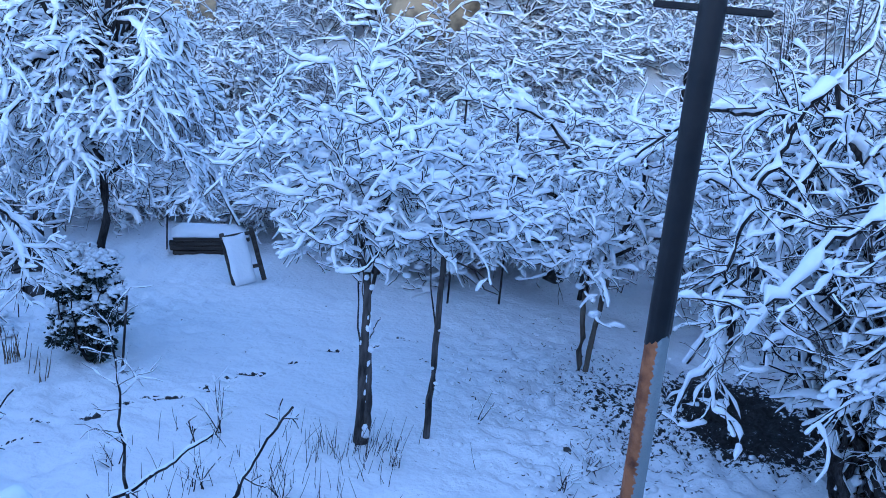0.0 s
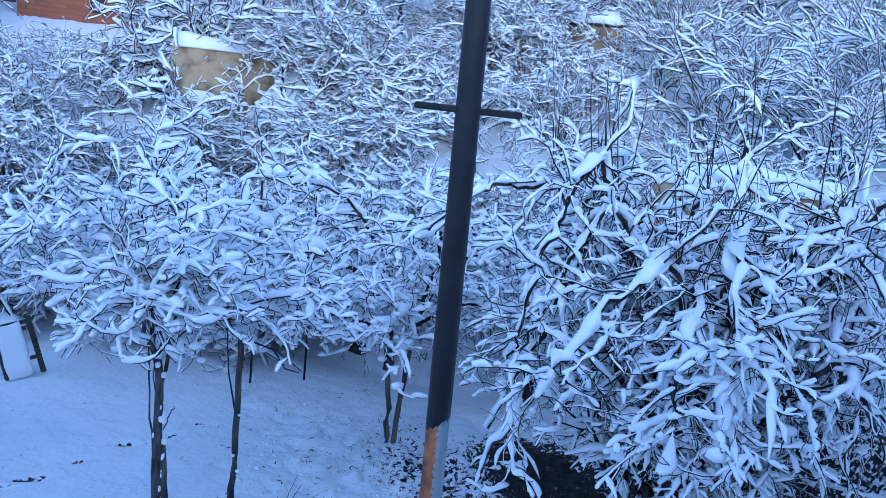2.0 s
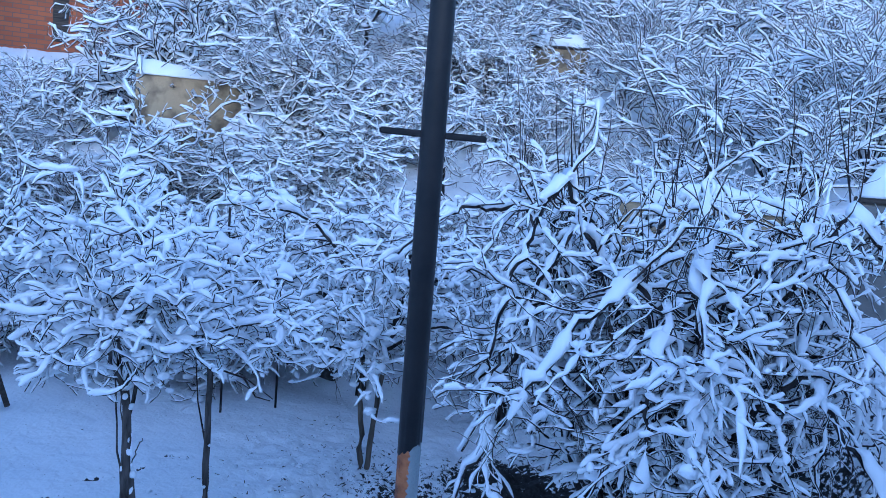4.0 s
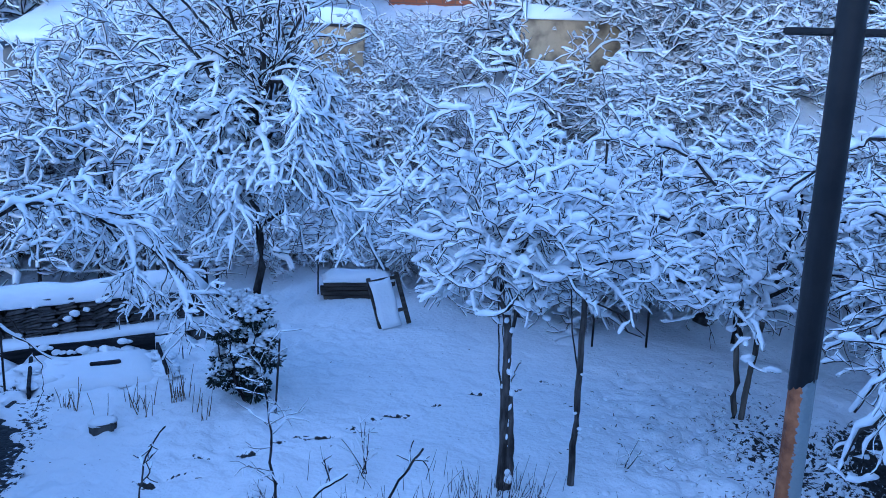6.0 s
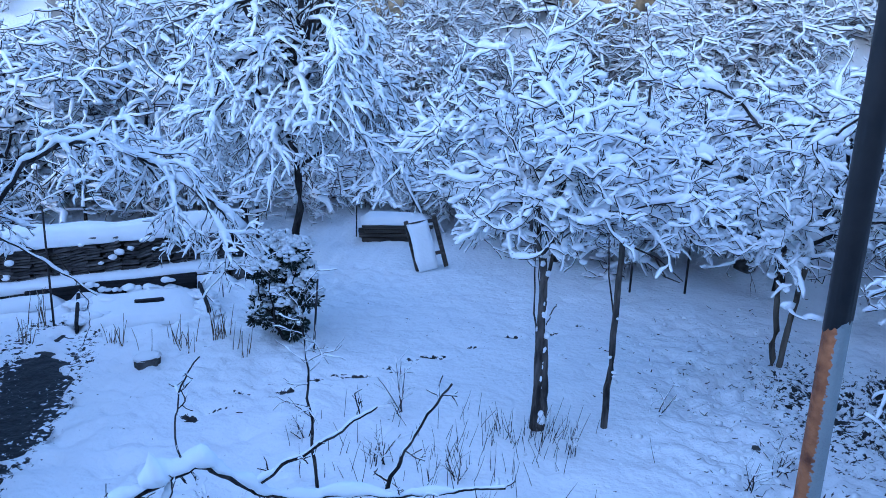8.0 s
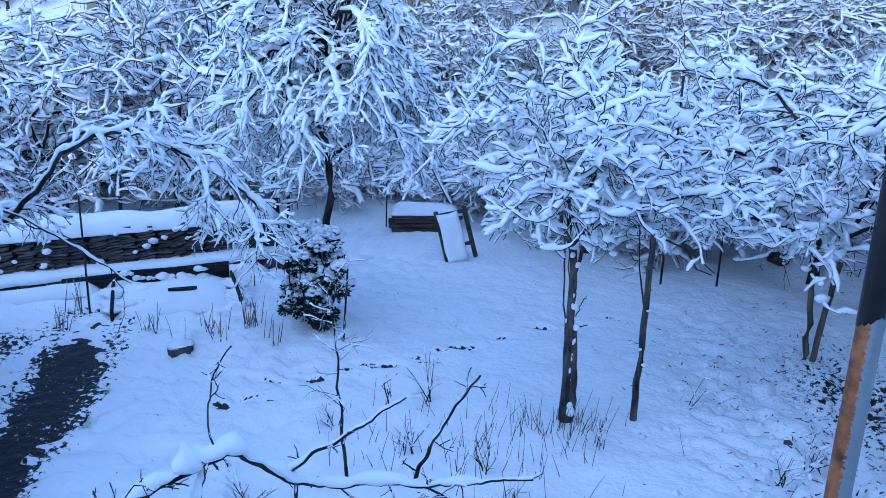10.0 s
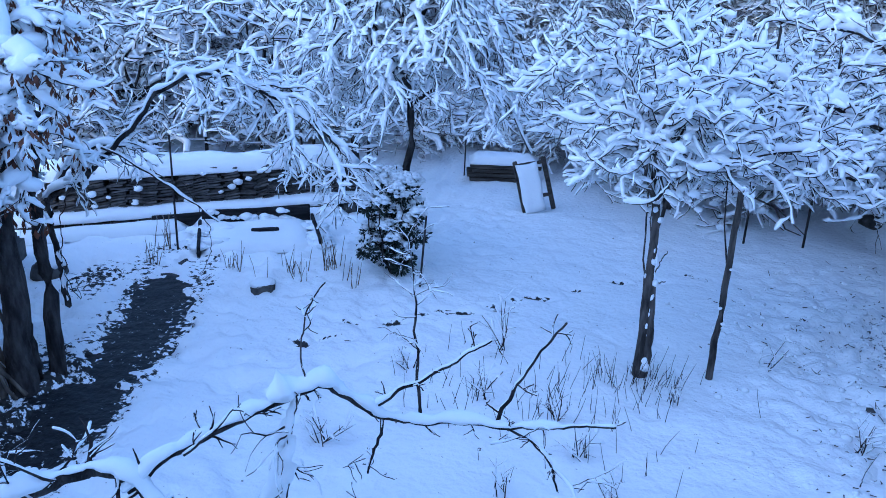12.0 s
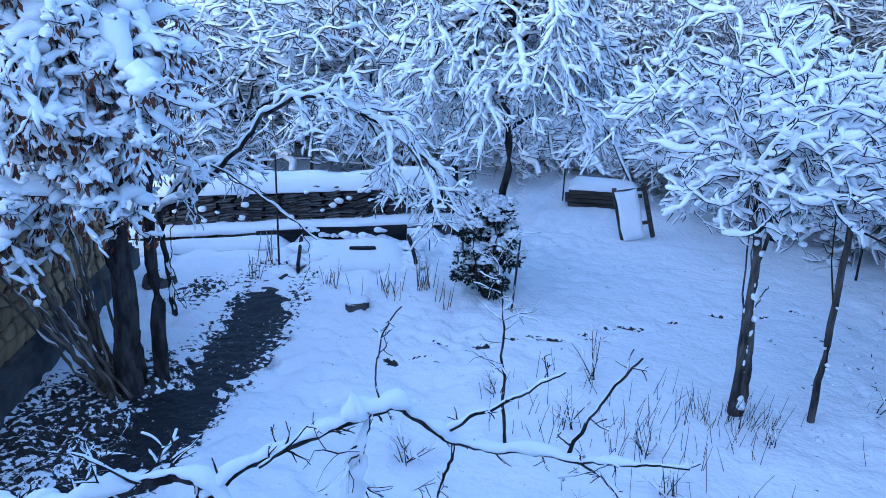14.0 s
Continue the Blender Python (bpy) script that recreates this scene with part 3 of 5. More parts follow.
def stone_wall():
    a, b = np.array((-5.3, 3.6)), np.array((-8.05, 9.7))
    L = float(np.hypot(*(b - a)))
    rz = math.degrees(math.atan2(b[1] - a[1], b[0] - a[0]))
    mid = (a + b) / 2
    ob = thing("wall_stone", mid[0] - 0.1, mid[1] - 0.05, -0.1, "ochre rubble stone wall with dark joints above a concrete plinth", "wall", rz=rz, kind="structure")
    part("wall_body", box(L, 0.3, 1.85, 0, 0.18, 0.925, 0.01), MORTAR, ob)
    bm = box(L, 0.26, 0.5, 0, -0.06, 0.2, 0.09)
    part("plinth", bm, CONCRETE, ob, "dark rounded concrete plinth")
    part("snow_cap", snow_slab(L, 0.36, 0.2, 14), parent=ob, matrix=pose(0, 0.18, 1.85))
    return ob, L


STONE_WALL, STONE_LEN = stone_wall()


# ---- the brick house on the hillside ----
def brick_house():
    ob = thing("house", 0.3, 33.2, 6.6, "small orange brick house with a snowy metal roof on the hillside", "house", rz=3)
    W, D, Hh = 8.6, 5.0, 3.5
    for nm, bm in (("front_wall", box(W, 0.3, Hh, 0, 0, Hh / 2, 0.01)), ("back_wall", box(W, 0.3, Hh, 0, D, Hh / 2, 0.01)),
                   ("side_wall", box(0.3, D - 0.3, Hh, -W / 2 + 0.15, D / 2, Hh / 2, 0.01)), ("side_wall", box(0.3, D - 0.3, Hh, W / 2 - 0.15, D / 2, Hh / 2, 0.01))):
        part(nm, bm, BRICK, ob)
    tilt = pose(0, 0, 0, 16, 0, 0)
    part("roof", box(W + 1.2, D / 2 + 1.1, 0.12, 0, D / 4 - 0.35, Hh + 0.42, 0.01, tilt), ROOF_METAL, ob, "dark blue-grey metal roof")
    part("roof", box(W + 1.2, D / 2 + 1.1, 0.12, 0, D * 0.75 + 0.35, Hh + 0.42, 0.01, pose(0, 0, 0, -16, 0, 0)), ROOF_METAL, ob)
    part("fascia", box(W + 1.22, 0.05, 0.26, 0, -1.04, Hh + 0.0, 0.005), ROOF_METAL, ob, "dark eaves board")
    part("roof_snow", snow_slab(W + 1.2, D / 2 + 1.15, 0.28, 17), parent=ob, label="smooth snow on the roof", matrix=Matrix.Translation((0, D / 4 - 0.37, Hh + 0.49)) @ tilt)
    for x, z, w, h in ((-3.2, 2.55, 0.62, 0.38), (1.6, 2.3, 0.9, 0.9)):
        wd = part("window", box(w, 0.1, h, x, -0.16, z, 0.005), GLASS, ob, "small window")
        for s in (-1, 1):
            part("frame", box(0.08, 0.14, h + 0.08, x + s * w / 2, -0.17, z, 0.008), FRAME_PAINT, wd)
            part("frame", box(w - 0.08, 0.14, 0.08, x, -0.17, z + s * h / 2, 0.008), FRAME_PAINT, wd)
    for x, w in ((-4.62, 0.6), (-1.75, 0.5), (3.0, 0.7)):
        part("door", box(w, 0.12, 2.4, x, -0.17, 2.0, 0.01), OLD_WOOD, ob, "dark wooden door or shutter")
    return ob


brick_house()


def roofed_shed(x, y, z, L, D, eave, ridge, label, rz=0.0):
    """A low shed whose single snowy roof plane rises away from the garden."""
    ob = thing("shed", x, y, z, label, "shed", "sheds on the hillside", rz=rz)
    part("front_wall", box(L, 0.25, eave, 0, 0, eave / 2, 0.01), GREY_PLASTER, ob)
    for sx in (-1, 1):
        part("side_wall", box(0.25, D - 0.15, eave, sx * (L / 2 - 0.125), D / 2 + 0.05, eave / 2, 0.01), GREY_PLASTER, ob)
    tilt = math.degrees(math.atan2(ridge - eave, D))
    slope = math.hypot(D + 0.6, ridge - eave)
    at = Matrix.Translation((0, D / 2 - 0.1, (eave + ridge) / 2 + 0.06)) @ pose(0, 0, 0, tilt, 0, 0)
    part("roof", box(L + 0.5, slope, 0.12, bevel=0.01), ROOF_METAL, ob, "dark sheet roof edge", at)
    part("roof_snow", snow_slab(L + 0.45, slope, 0.24, int(L * 10), ny=12), parent=ob, label="thick smooth snow on the roof", matrix=at @ pose(0, 0, 0.06))


roofed_shed(-12.4, 24.0, 3.2, 3.0, 4.0, 1.65, 3.0, "low grey shed with a deep snow-covered roof", 4)
roofed_shed(-7.9, 27.0, 4.6, 2.8, 2.6, 2.65, 3.7, "small grey hillside shed under smooth snow", -6)


# ---- the pole by the window ----
def pole():
    ob = thing("pipe_pole", 1.235, 2.998, ground_z(1.235, 2.998), "steel pipe pole, black above, grey and rust below", "pole", rz=-21.5)
    z0 = 3.50 - ob.location.z
    p = Pile()
    zs = np.linspace(-0.2, z0, 14)
    p.tubes(np.stack([0 * zs, 0 * zs, zs], -1)[None], np.full((1, 14), 0.0375), 28)
    part("pipe", p.mesh("pipe", PIPE), parent=ob, label="grey painted pipe with a rusty flank")
    # the black coat ends in a slanting, ragged edge
    k, top = 40, 7.4
    th = np.arange(k) * 2 * np.pi / k
    rng = np.random.default_rng(3)
    low = z0 - 0.02 + 0.026 * np.cos(th) + rng.normal(0, 0.004, k)
    zz = [low, low + 0.003, np.full(k, z0 + 0.3), np.full(k, z0 + 1.5), np.full(k, top), np.full(k, top)]
    rr = [0.0378, 0.0392, 0.0392, 0.0392, 0.0392, 0.005]
    V = np.concatenate([np.stack([r * np.cos(th), r * np.sin(th), z], -1) for r, z in zip(rr, zz)])
    i = np.arange(6 * k).reshape(6, k)
    j = np.roll(i, -1, 1)
    F = np.stack([i[:-1], j[:-1], j[1:], i[1:]], -1).reshape(-1, 4)
    part("black_coat", mesh_from("black_coat", V, F, DARK_PAINT), parent=ob, label="black painted upper pipe")
    part("cross_bar", box(0.335, 0.024, 0.021, 0.0, 0, 4.491 - ob.location.z, 0.004, pose(0, 0, 0, 0, 1.0, 0)), DARK_PAINT, ob, "thin black steel cross bar")


pole()


# ---- trees of the garden ----
def snow_lines(root, lines, rng, bark, snow, name="limb", k=8, k_snow=7, cover=0.97, crook=0.016, steep=2.0, fine=0.09, bare_below=0.0, soften=2):
    """Single limbs given by a few bends; returns fine lines and radii."""
    out = []
    sp = Pile()
    for bends, r0, r1 in lines:
        b = np.array(bends, float)
        seg = np.r_[0, np.cumsum(np.linalg.norm(np.diff(b, axis=0), axis=1))]
        n = max(8, int(seg[-1] / fine))
        u = np.linspace(0, seg[-1], n)
        P = np.stack([np.interp(u, seg, b[:, a]) for a in range(3)], -1)
        for _ in range(soften):
            P[1:-1] = (P[:-2] + 2 * P[1:-1] + P[2:]) / 4
        wob = rng.normal(0, 1.0, (n, 3)).cumsum(0)
        wob -= wob[:1] + (wob[-1:] - wob[:1]) * np.linspace(0, 1, n)[:, None]
        P += wob * crook
        R = np.linspace(r0, r1, n)
        one_tube(name, P, R, bark, root, k)
        sp.snow(P[None], R[None], snow, rng, k_snow, cover, steep=steep, bare_below=bare_below)
        out.append((P, R))
    return out, sp


def shoots_on(lines, each, length, angle, lift, rng, wander=0.5, levels=2, low=0.15, sub=(5, 0.45), lift2=None, fine=0.0055):
    """Side shoots and their own shoots on single limbs."""
    starts, ways, rads = [], [], []
    for P, R in lines:
        m = max(1, int(each * np.linalg.norm(np.diff(P, axis=0), axis=1).sum()))
        s, w, r, _ = spread(P[None], R[None], m, low, 1.0, angle, rng, 0.2)
        starts.append(s), ways.append(w), rads.append(r)
    s, w, r = np.concatenate(starts), np.concatenate(ways), np.concatenate(rads)
    Q = grow(s, w, length * (0.5 + rng.random(len(s))), 7, wander, lift, rng)
    QR = taper(np.clip(r * 0.5, fine * 1.2, 0.018), np.full(len(s), fine), 7)
    levs = [(Q, QR)]
    for lev in range(levels - 1):
        s, w, r, _ = spread(Q, QR, sub[0], 0.15, 1.0, 48, rng, 0.2)
        m = 6 if lev == 0 else 4
        Q = grow(s, w, length * sub[1] ** (lev + 1) * (0.5 + rng.random(len(s))), m, wander, lift if lift2 is None else lift2, rng)
        QR = taper(np.clip(r * 0.62, fine, 0.01), np.full(len(s), fine * 0.8), m)
        levs.append((Q, QR))
    return levs


def raised(levs, low):
    """Leaves out shoots that hang below a height, given for their starts."""
    out = []
    for Q, QR in levs:
        up = Q[..., 2].min(1) > low(Q[:, 0])
        out.append((Q[up], QR[up]))
    return out


def finish(root, levs, sp, rng, thick, k_snow=5, cover=0.84, steep=2.2, lumps=0, lump_size=0.09, twig_mat=TWIG):
    tw = Pile()
    for i, ((Q, QR), th) in enumerate(zip(levs, thick)):
        if i == 2:
            keep = rng.random(len(Q)) < 0.6
            Q, QR = Q[keep], QR[keep]
        tw.tubes(Q, QR, 4 if QR.max() > 0.01 else 3)
        sp.snow(Q, QR, th, rng, k_snow if Q.shape[1] > 3 else 4, cover, steep=steep)
    if lumps:
        for Q, share in ((levs[0][0], 0.5), (levs[1][0], 0.5)):
            m = int(lumps * share)
            pick = rng.integers(0, len(Q), m)
            blobs(sp, Q[pick, rng.integers(1, Q.shape[1], m)] + (0, 0, 0.03), lump_size * (0.45 + 0.8 * rng.random(m) ** 2), rng, 0.65, 2 if lump_size > 0.1 else 1)
    tagged(part("crown", tw.mesh("crown", twig_mat), parent=root), kind="stuff")
    part("snow_load", sp.mesh("snow_load", SNOW), parent=root, label="thick white fresh snow lying along the branches")


def lawn_tree():
    """The small fruit tree in the open snow, with an umbrella of fine twigs."""
    x, y = 0.56, 8.82
    root = tree("fruit_tree", x, y, ground_z(x, y), "small old fruit tree with a flat crown bowed under snow", 11, height=1.95, trunk=0.054, lean=(-0.1, 0.2),
                limbs=12, limb_len=1.95, limb_angle=36, limb_lift=-0.12, low=0.95, levels=((8, 0.85, 52, -0.05), (6, 0.42, 52, -0.1), (4, 0.2, 55, 0.1)),
                thick=(0.066, 0.05, 0.038), limb_snow=0.08, bark=BARK_GREY, lumps=600, lump_size=0.06, limb_r=0.4, reach=1.45, floor=1.72, fine=0.006)
    rng = np.random.default_rng(5)
    # a second stem lies against the trunk; thin suckers spring from it
    for bends, r in (([(0.055, -0.03, -0.05), (0.06, 0.0, 0.5), (0.03, 0.08, 1.03)], 0.047), ([(-0.03, 0.04, 0.83), (-0.08, 0.1, 1.1), (-0.12, 0.2, 1.6), (-0.17, 0.25, 2.25)], 0.011),
                     ([(-0.02, 0.1, 1.3), (-0.07, 0.12, 1.55), (-0.1, 0.2, 2.0), (-0.2, 0.24, 2.5)], 0.008), ([(0.02, 0.1, 1.15), (0.07, 0.1, 1.3), (0.12, 0.1, 1.42)], 0.007),
                     ([(-0.02, 0.15, 1.6), (0.06, 0.2, 1.95), (0.03, 0.22, 2.4), (0.1, 0.2, 2.9)], 0.02), ([(-0.06, 0.2, 1.75), (-0.13, 0.2, 2.1), (-0.1, 0.25, 2.5), (-0.18, 0.3, 3.0)], 0.018)):
        c = np.array(bends)
        u = np.linspace(0, len(c) - 1, 12)
        P = np.stack([np.interp(u, range(len(c)), c[:, a]) for a in range(3)], -1)
        P[1:, :2] += rng.normal(0, 0.007, (11, 2))
        one_tube("stem", P, np.linspace(r, r * 0.72, 12) * (1 + rng.normal(0, 0.06, 12)), BARK_GREY, root, 8)
    # snow blown into the seam between the stems and into the bark
    sp = Pile()
    k = 24
    z = rng.random(k) * 1.5
    seam = rng.random(k) < 0.5
    C = np.stack([np.where(seam, 0.035 - 0.01 * z, rng.uniform(-0.045, 0.1, k) - 0.03 * z), -0.045 + 0.08 * z, z], -1)
    blobs(sp, C, 0.005 + 0.012 * rng.random(k) ** 2, rng, 2.6, 2)
    blobs(sp, [(0.05, -0.05, 0.12), (0.04, -0.06, 0.2), (0.045, 0.08, 1.06), (0.0, 0.06, 1.3), (0.01, 0.1, 1.75), (-0.05, 0.12, 1.85)], [0.05, 0.034, 0.036, 0.032, 0.03, 0.03], rng, 1.2)
    tagged(part("snow_dusting", sp.mesh("snow_dusting", SNOW), parent=root), kind="stuff")


lawn_tree()


def stake():
    x, y = 1.31, 8.98
    rng = np.random.default_rng(2)
    root = thing("garden_stake", x, y, ground_z(x, y), "leaning rough wooden stake with snow clinging to it", "stake")
    z = np.linspace(-0.15, 2.14, 12)
    P = np.stack([rng.normal(0, 0.006, 12), -0.02 * z, z], -1)
    one_tube("pole", P, np.linspace(0.04, 0.031, 12), BARK_GREY, root, 9)
    sp = Pile()
    blobs(sp, [P[4] + (0.03, -0.03, 0), P[4] + (0.035, -0.02, -0.05), P[5] + (-0.02, -0.03, -0.03), P[7] + (0.02, -0.03, 0), P[-1] + (0, 0, 0.005)], [0.026, 0.02, 0.02, 0.018, 0.03], rng, 0.8)
    tagged(part("snow_dusting", sp.mesh("snow_dusting", SNOW), parent=root), kind="stuff")
    tw = Pile()
    for bends in ([(0.1, -0.04, 2.1), (0.38, 0.0, 1.98), (0.68, 0.1, 1.72)], [(0.34, 0.0, 2.0), (0.48, 0.02, 1.78), (0.64, 0.05, 1.72)], [(0.0, -0.03, 1.25), (-0.1, 0.03, 1.75), (-0.15, 0.1, 2.4)]):
        b = np.array(bends)
        P = np.stack([np.interp(np.linspace(0, 2, 9), range(3), b[:, a]) for a in range(3)], -1)
        tw.tubes(P[None], np.linspace(0.011, 0.005, 9)[None], 5)
    tagged(part("side_twig", tw.mesh("side_twig", TWIG), parent=root), kind="stuff")


stake()


def twin_tree():
    """Two thin stems that carry a wide crown with long bowed limbs."""
    x, y = 3.72, 11.2
    rng = np.random.default_rng(21)
    root = thing("twin_stem_tree", x, y, ground_z(x, y), "twin-stemmed tree with long limbs bent low by snow", "tree")
    for dx, tx in ((-0.03, -0.1), (0.06, 0.22)):
        z = np.linspace(-0.1, 1.75, 10)
        P = np.stack([np.linspace(dx, tx, 10) + rng.normal(0, 0.012, 10), rng.normal(0, 0.012, 10), z], -1)
        one_tube("trunk", P, np.linspace(0.042, 0.034, 10), BARK_PALE, root, 8)
    limbs = [([(-0.1, 0, 1.7), (-0.7, -0.3, 2.5), (-1.6, -0.7, 2.85), (-2.3, -1.0, 2.55)], 0.04, 0.012),
             ([(-0.1, 0, 1.7), (-0.6, -0.6, 1.9), (-1.2, -1.0, 2.15), (-1.7, -1.3, 2.0)], 0.035, 0.01),
             ([(-0.1, 0, 1.7), (-0.4, 0.3, 2.8), (-0.9, 0.2, 3.5), (-1.7, 0.0, 3.6)], 0.04, 0.01),
             ([(0.2, 0, 1.7), (0.4, -0.4, 2.6), (0.2, -0.9, 3.2), (-0.4, -1.4, 3.1)], 0.035, 0.01),
             ([(0.2, 0, 1.7), (0.8, 0.2, 2.6), (1.5, 0.1, 2.9), (2.1, -0.2, 2.5)], 0.035, 0.01),
             ([(0.2, 0, 1.7), (0.3, 0.4, 2.9), (0.5, 0.6, 3.9)], 0.035, 0.008),
             ([(0.2, 0, 1.7), (0.7, -0.8, 2.3), (1.2, -1.3, 2.1)], 0.03, 0.01),
             ([(-0.1, 0, 1.7), (-1.0, 0.5, 2.6), (-2.2, 0.6, 3.1), (-3.0, 0.4, 2.9)], 0.035, 0.01),
             ([(-0.1, 0, 1.6), (-0.2, -0.9, 2.2), (-0.5, -1.6, 2.35), (-0.8, -2.0, 2.15)], 0.03, 0.01)]
    lines, sp = snow_lines(root, limbs, rng, BARK, 0.14)
    levs = shoots_on(lines, 8, 0.66, 52, -0.2, rng, levels=3, sub=(4, 0.48))
    levs = raised(levs, lambda s: np.where(s[:, 0] < 0, 1.55, 1.2))
    finish(root, levs, sp, rng, (0.064, 0.05, 0.038), lumps=500, lump_size=0.065)


twin_tree()


def big_bush():
    """The large spreading bush: thick arching limbs that hang full of snow."""
    x, y = 5.9, 7.6
    rng = np.random.default_rng(31)
    root = thing("spreading_bush", x, y, ground_z(x, y), "huge spreading bush, arching limbs hung with ropes of snow", "bush")
    limbs = []
    for i in range(34):
        a = i * 2.399 + rng.normal(0, 0.2)
        reach = 0.9 + 1.7 * rng.random()
        top = 2.5 + 2.0 * rng.random()
        end = max(0.9 if math.cos(a) < 0 else 0.55, top - 0.4 - 2.0 * rng.random())
        c, s = math.cos(a), math.sin(a) * 0.85
        limbs.append(([(0.35 * c, 0.35 * s, 0.0), (0.45 * reach * c, 0.45 * reach * s, top * 0.72), (0.75 * reach * c, 0.75 * reach * s, top), (1.05 * reach * c, 1.05 * reach * s, (top + end) / 2), (1.25 * reach * c, 1.25 * reach * s, end)], 0.04 + 0.02 * rng.random(), 0.012))
    lines, sp = snow_lines(root, limbs, rng, BARK, 0.088, crook=0.034, steep=1.0, cover=0.8)
    levs = shoots_on(lines, 3.6, 0.85, 60, -0.7, rng, wander=0.42, levels=3, sub=(3, 0.42), low=0.12, fine=0.006)
    bare = shoots_on(lines, 3.4, 0.6, 55, 0.0, rng, levels=2, sub=(3, 0.5), low=0.05, fine=0.0045)
    # the skirt hangs clear of the ground towards the lawn
    levs, bare = raised(levs, lambda s: np.where(s[:, 0] < -0.5, 0.95, 0.45)), raised(bare, lambda s: np.where(s[:, 0] < -0.5, 0.8, 0.3))
    # bare upright shoots stand out of the top
    n = 70
    crest = np.array([P[min(len(P) - 1, int(np.argmax(P[:, 2])) + int(rng.integers(-2, 3)))] for P, _ in lines])
    s = crest[rng.integers(0, len(crest), n)]
    w = np.stack([rng.normal(0, 0.16, n), rng.normal(0, 0.16, n), np.ones(n)], -1)
    Q = grow(s, w, rng.uniform(0.6, 1.7, n), 9, 0.05, 0.1, rng)
    QR = taper(np.full(n, 0.01), np.full(n, 0.004), 9)
    levs += [(Q, QR), *bare]
    finish(root, levs, sp, rng, (0.056, 0.043, 0.034, 0.016, 0.009, 0.006), k_snow=5, cover=0.72, steep=1.1, lumps=350, lump_size=0.07)


big_bush()


def weeping_tree():
    x, y = -2.98, 11.6
    rng = np.random.default_rng(41)
    root = thing("weeping_tree", x, y, ground_z(x, y), "tall garden tree with weeping twigs white with snow", "tree")
    z = np.linspace(-0.1, 5.0, 16)
    P = np.stack([0.04 * z + rng.normal(0, 0.025, 16), rng.normal(0, 0.025, 16), z], -1)
    R = np.linspace(0.075, 0.018, 16)
    one_tube("trunk", P, R, BARK, root)
    limbs = []
    for i in range(22):
        a = i * 2.399
        h = 2.2 + 1.8 * (i / 22)
        reach = 1.45 - 0.6 * (i / 22) + 0.45 * rng.random()
        c, s = math.cos(a), math.sin(a)
        p0 = (0.04 * h, 0, h)
        limbs.append(([p0, (0.4 * reach * c, 0.4 * reach * s, h + 0.55), (0.75 * reach * c, 0.75 * reach * s, h + 0.45), (reach * c, reach * s, h - 0.15 - 0.4 * rng.random())], 0.032, 0.009))
    lines, sp = snow_lines(root, limbs, rng, BARK, 0.085)
    # above them the crown opens upwards like a vase
    rising = []
    for i in range(11):
        a = i * 2.399 + 0.5
        h = 3.0 + 0.12 * i
        c, s = math.cos(a), math.sin(a)
        reach = (1.2 + 1.2 * rng.random()) * (0.5 if c > 0.2 else 1.0)
        rising.append(([(0.04 * h, 0, h), (0.35 * reach * c, 0.35 * reach * s, h + 0.7), (0.75 * reach * c, 0.75 * reach * s, h + 1.4), (1.15 * reach * c, 1.15 * reach * s, h + 1.9 + 0.4 * rng.random())], 0.034, 0.008))
    up_lines, sp_up = snow_lines(root, rising, rng, BARK, 0.045)
    up_levs = shoots_on(up_lines, 6, 0.8, 38, 0.0, rng, wander=0.3, levels=2, sub=(4, 0.5))
    for (Q, QR), th in zip(up_levs, (0.04, 0.032)):
        sp_up.snow(Q, QR, th, rng, 5, 0.8)
    part("upper_snow", sp_up.mesh("upper_snow", SNOW), parent=root)
    tw = Pile()
    for Q, QR in up_levs:
        tw.tubes(Q, QR, 4)
    tagged(part("upper_crown", tw.mesh("upper_crown", TWIG), parent=root), kind="stuff")
    levs = shoots_on(lines, 8, 0.62, 50, -1.7, rng, wander=0.34, levels=3, sub=(4, 0.45))
    levs = raised(levs, lambda s: np.where(s[:, 0] < -0.2, 1.35, 1.9))
    finish(root, levs, sp, rng, (0.052, 0.04, 0.032), steep=1.0, lumps=300, lump_size=0.065)


weeping_tree()


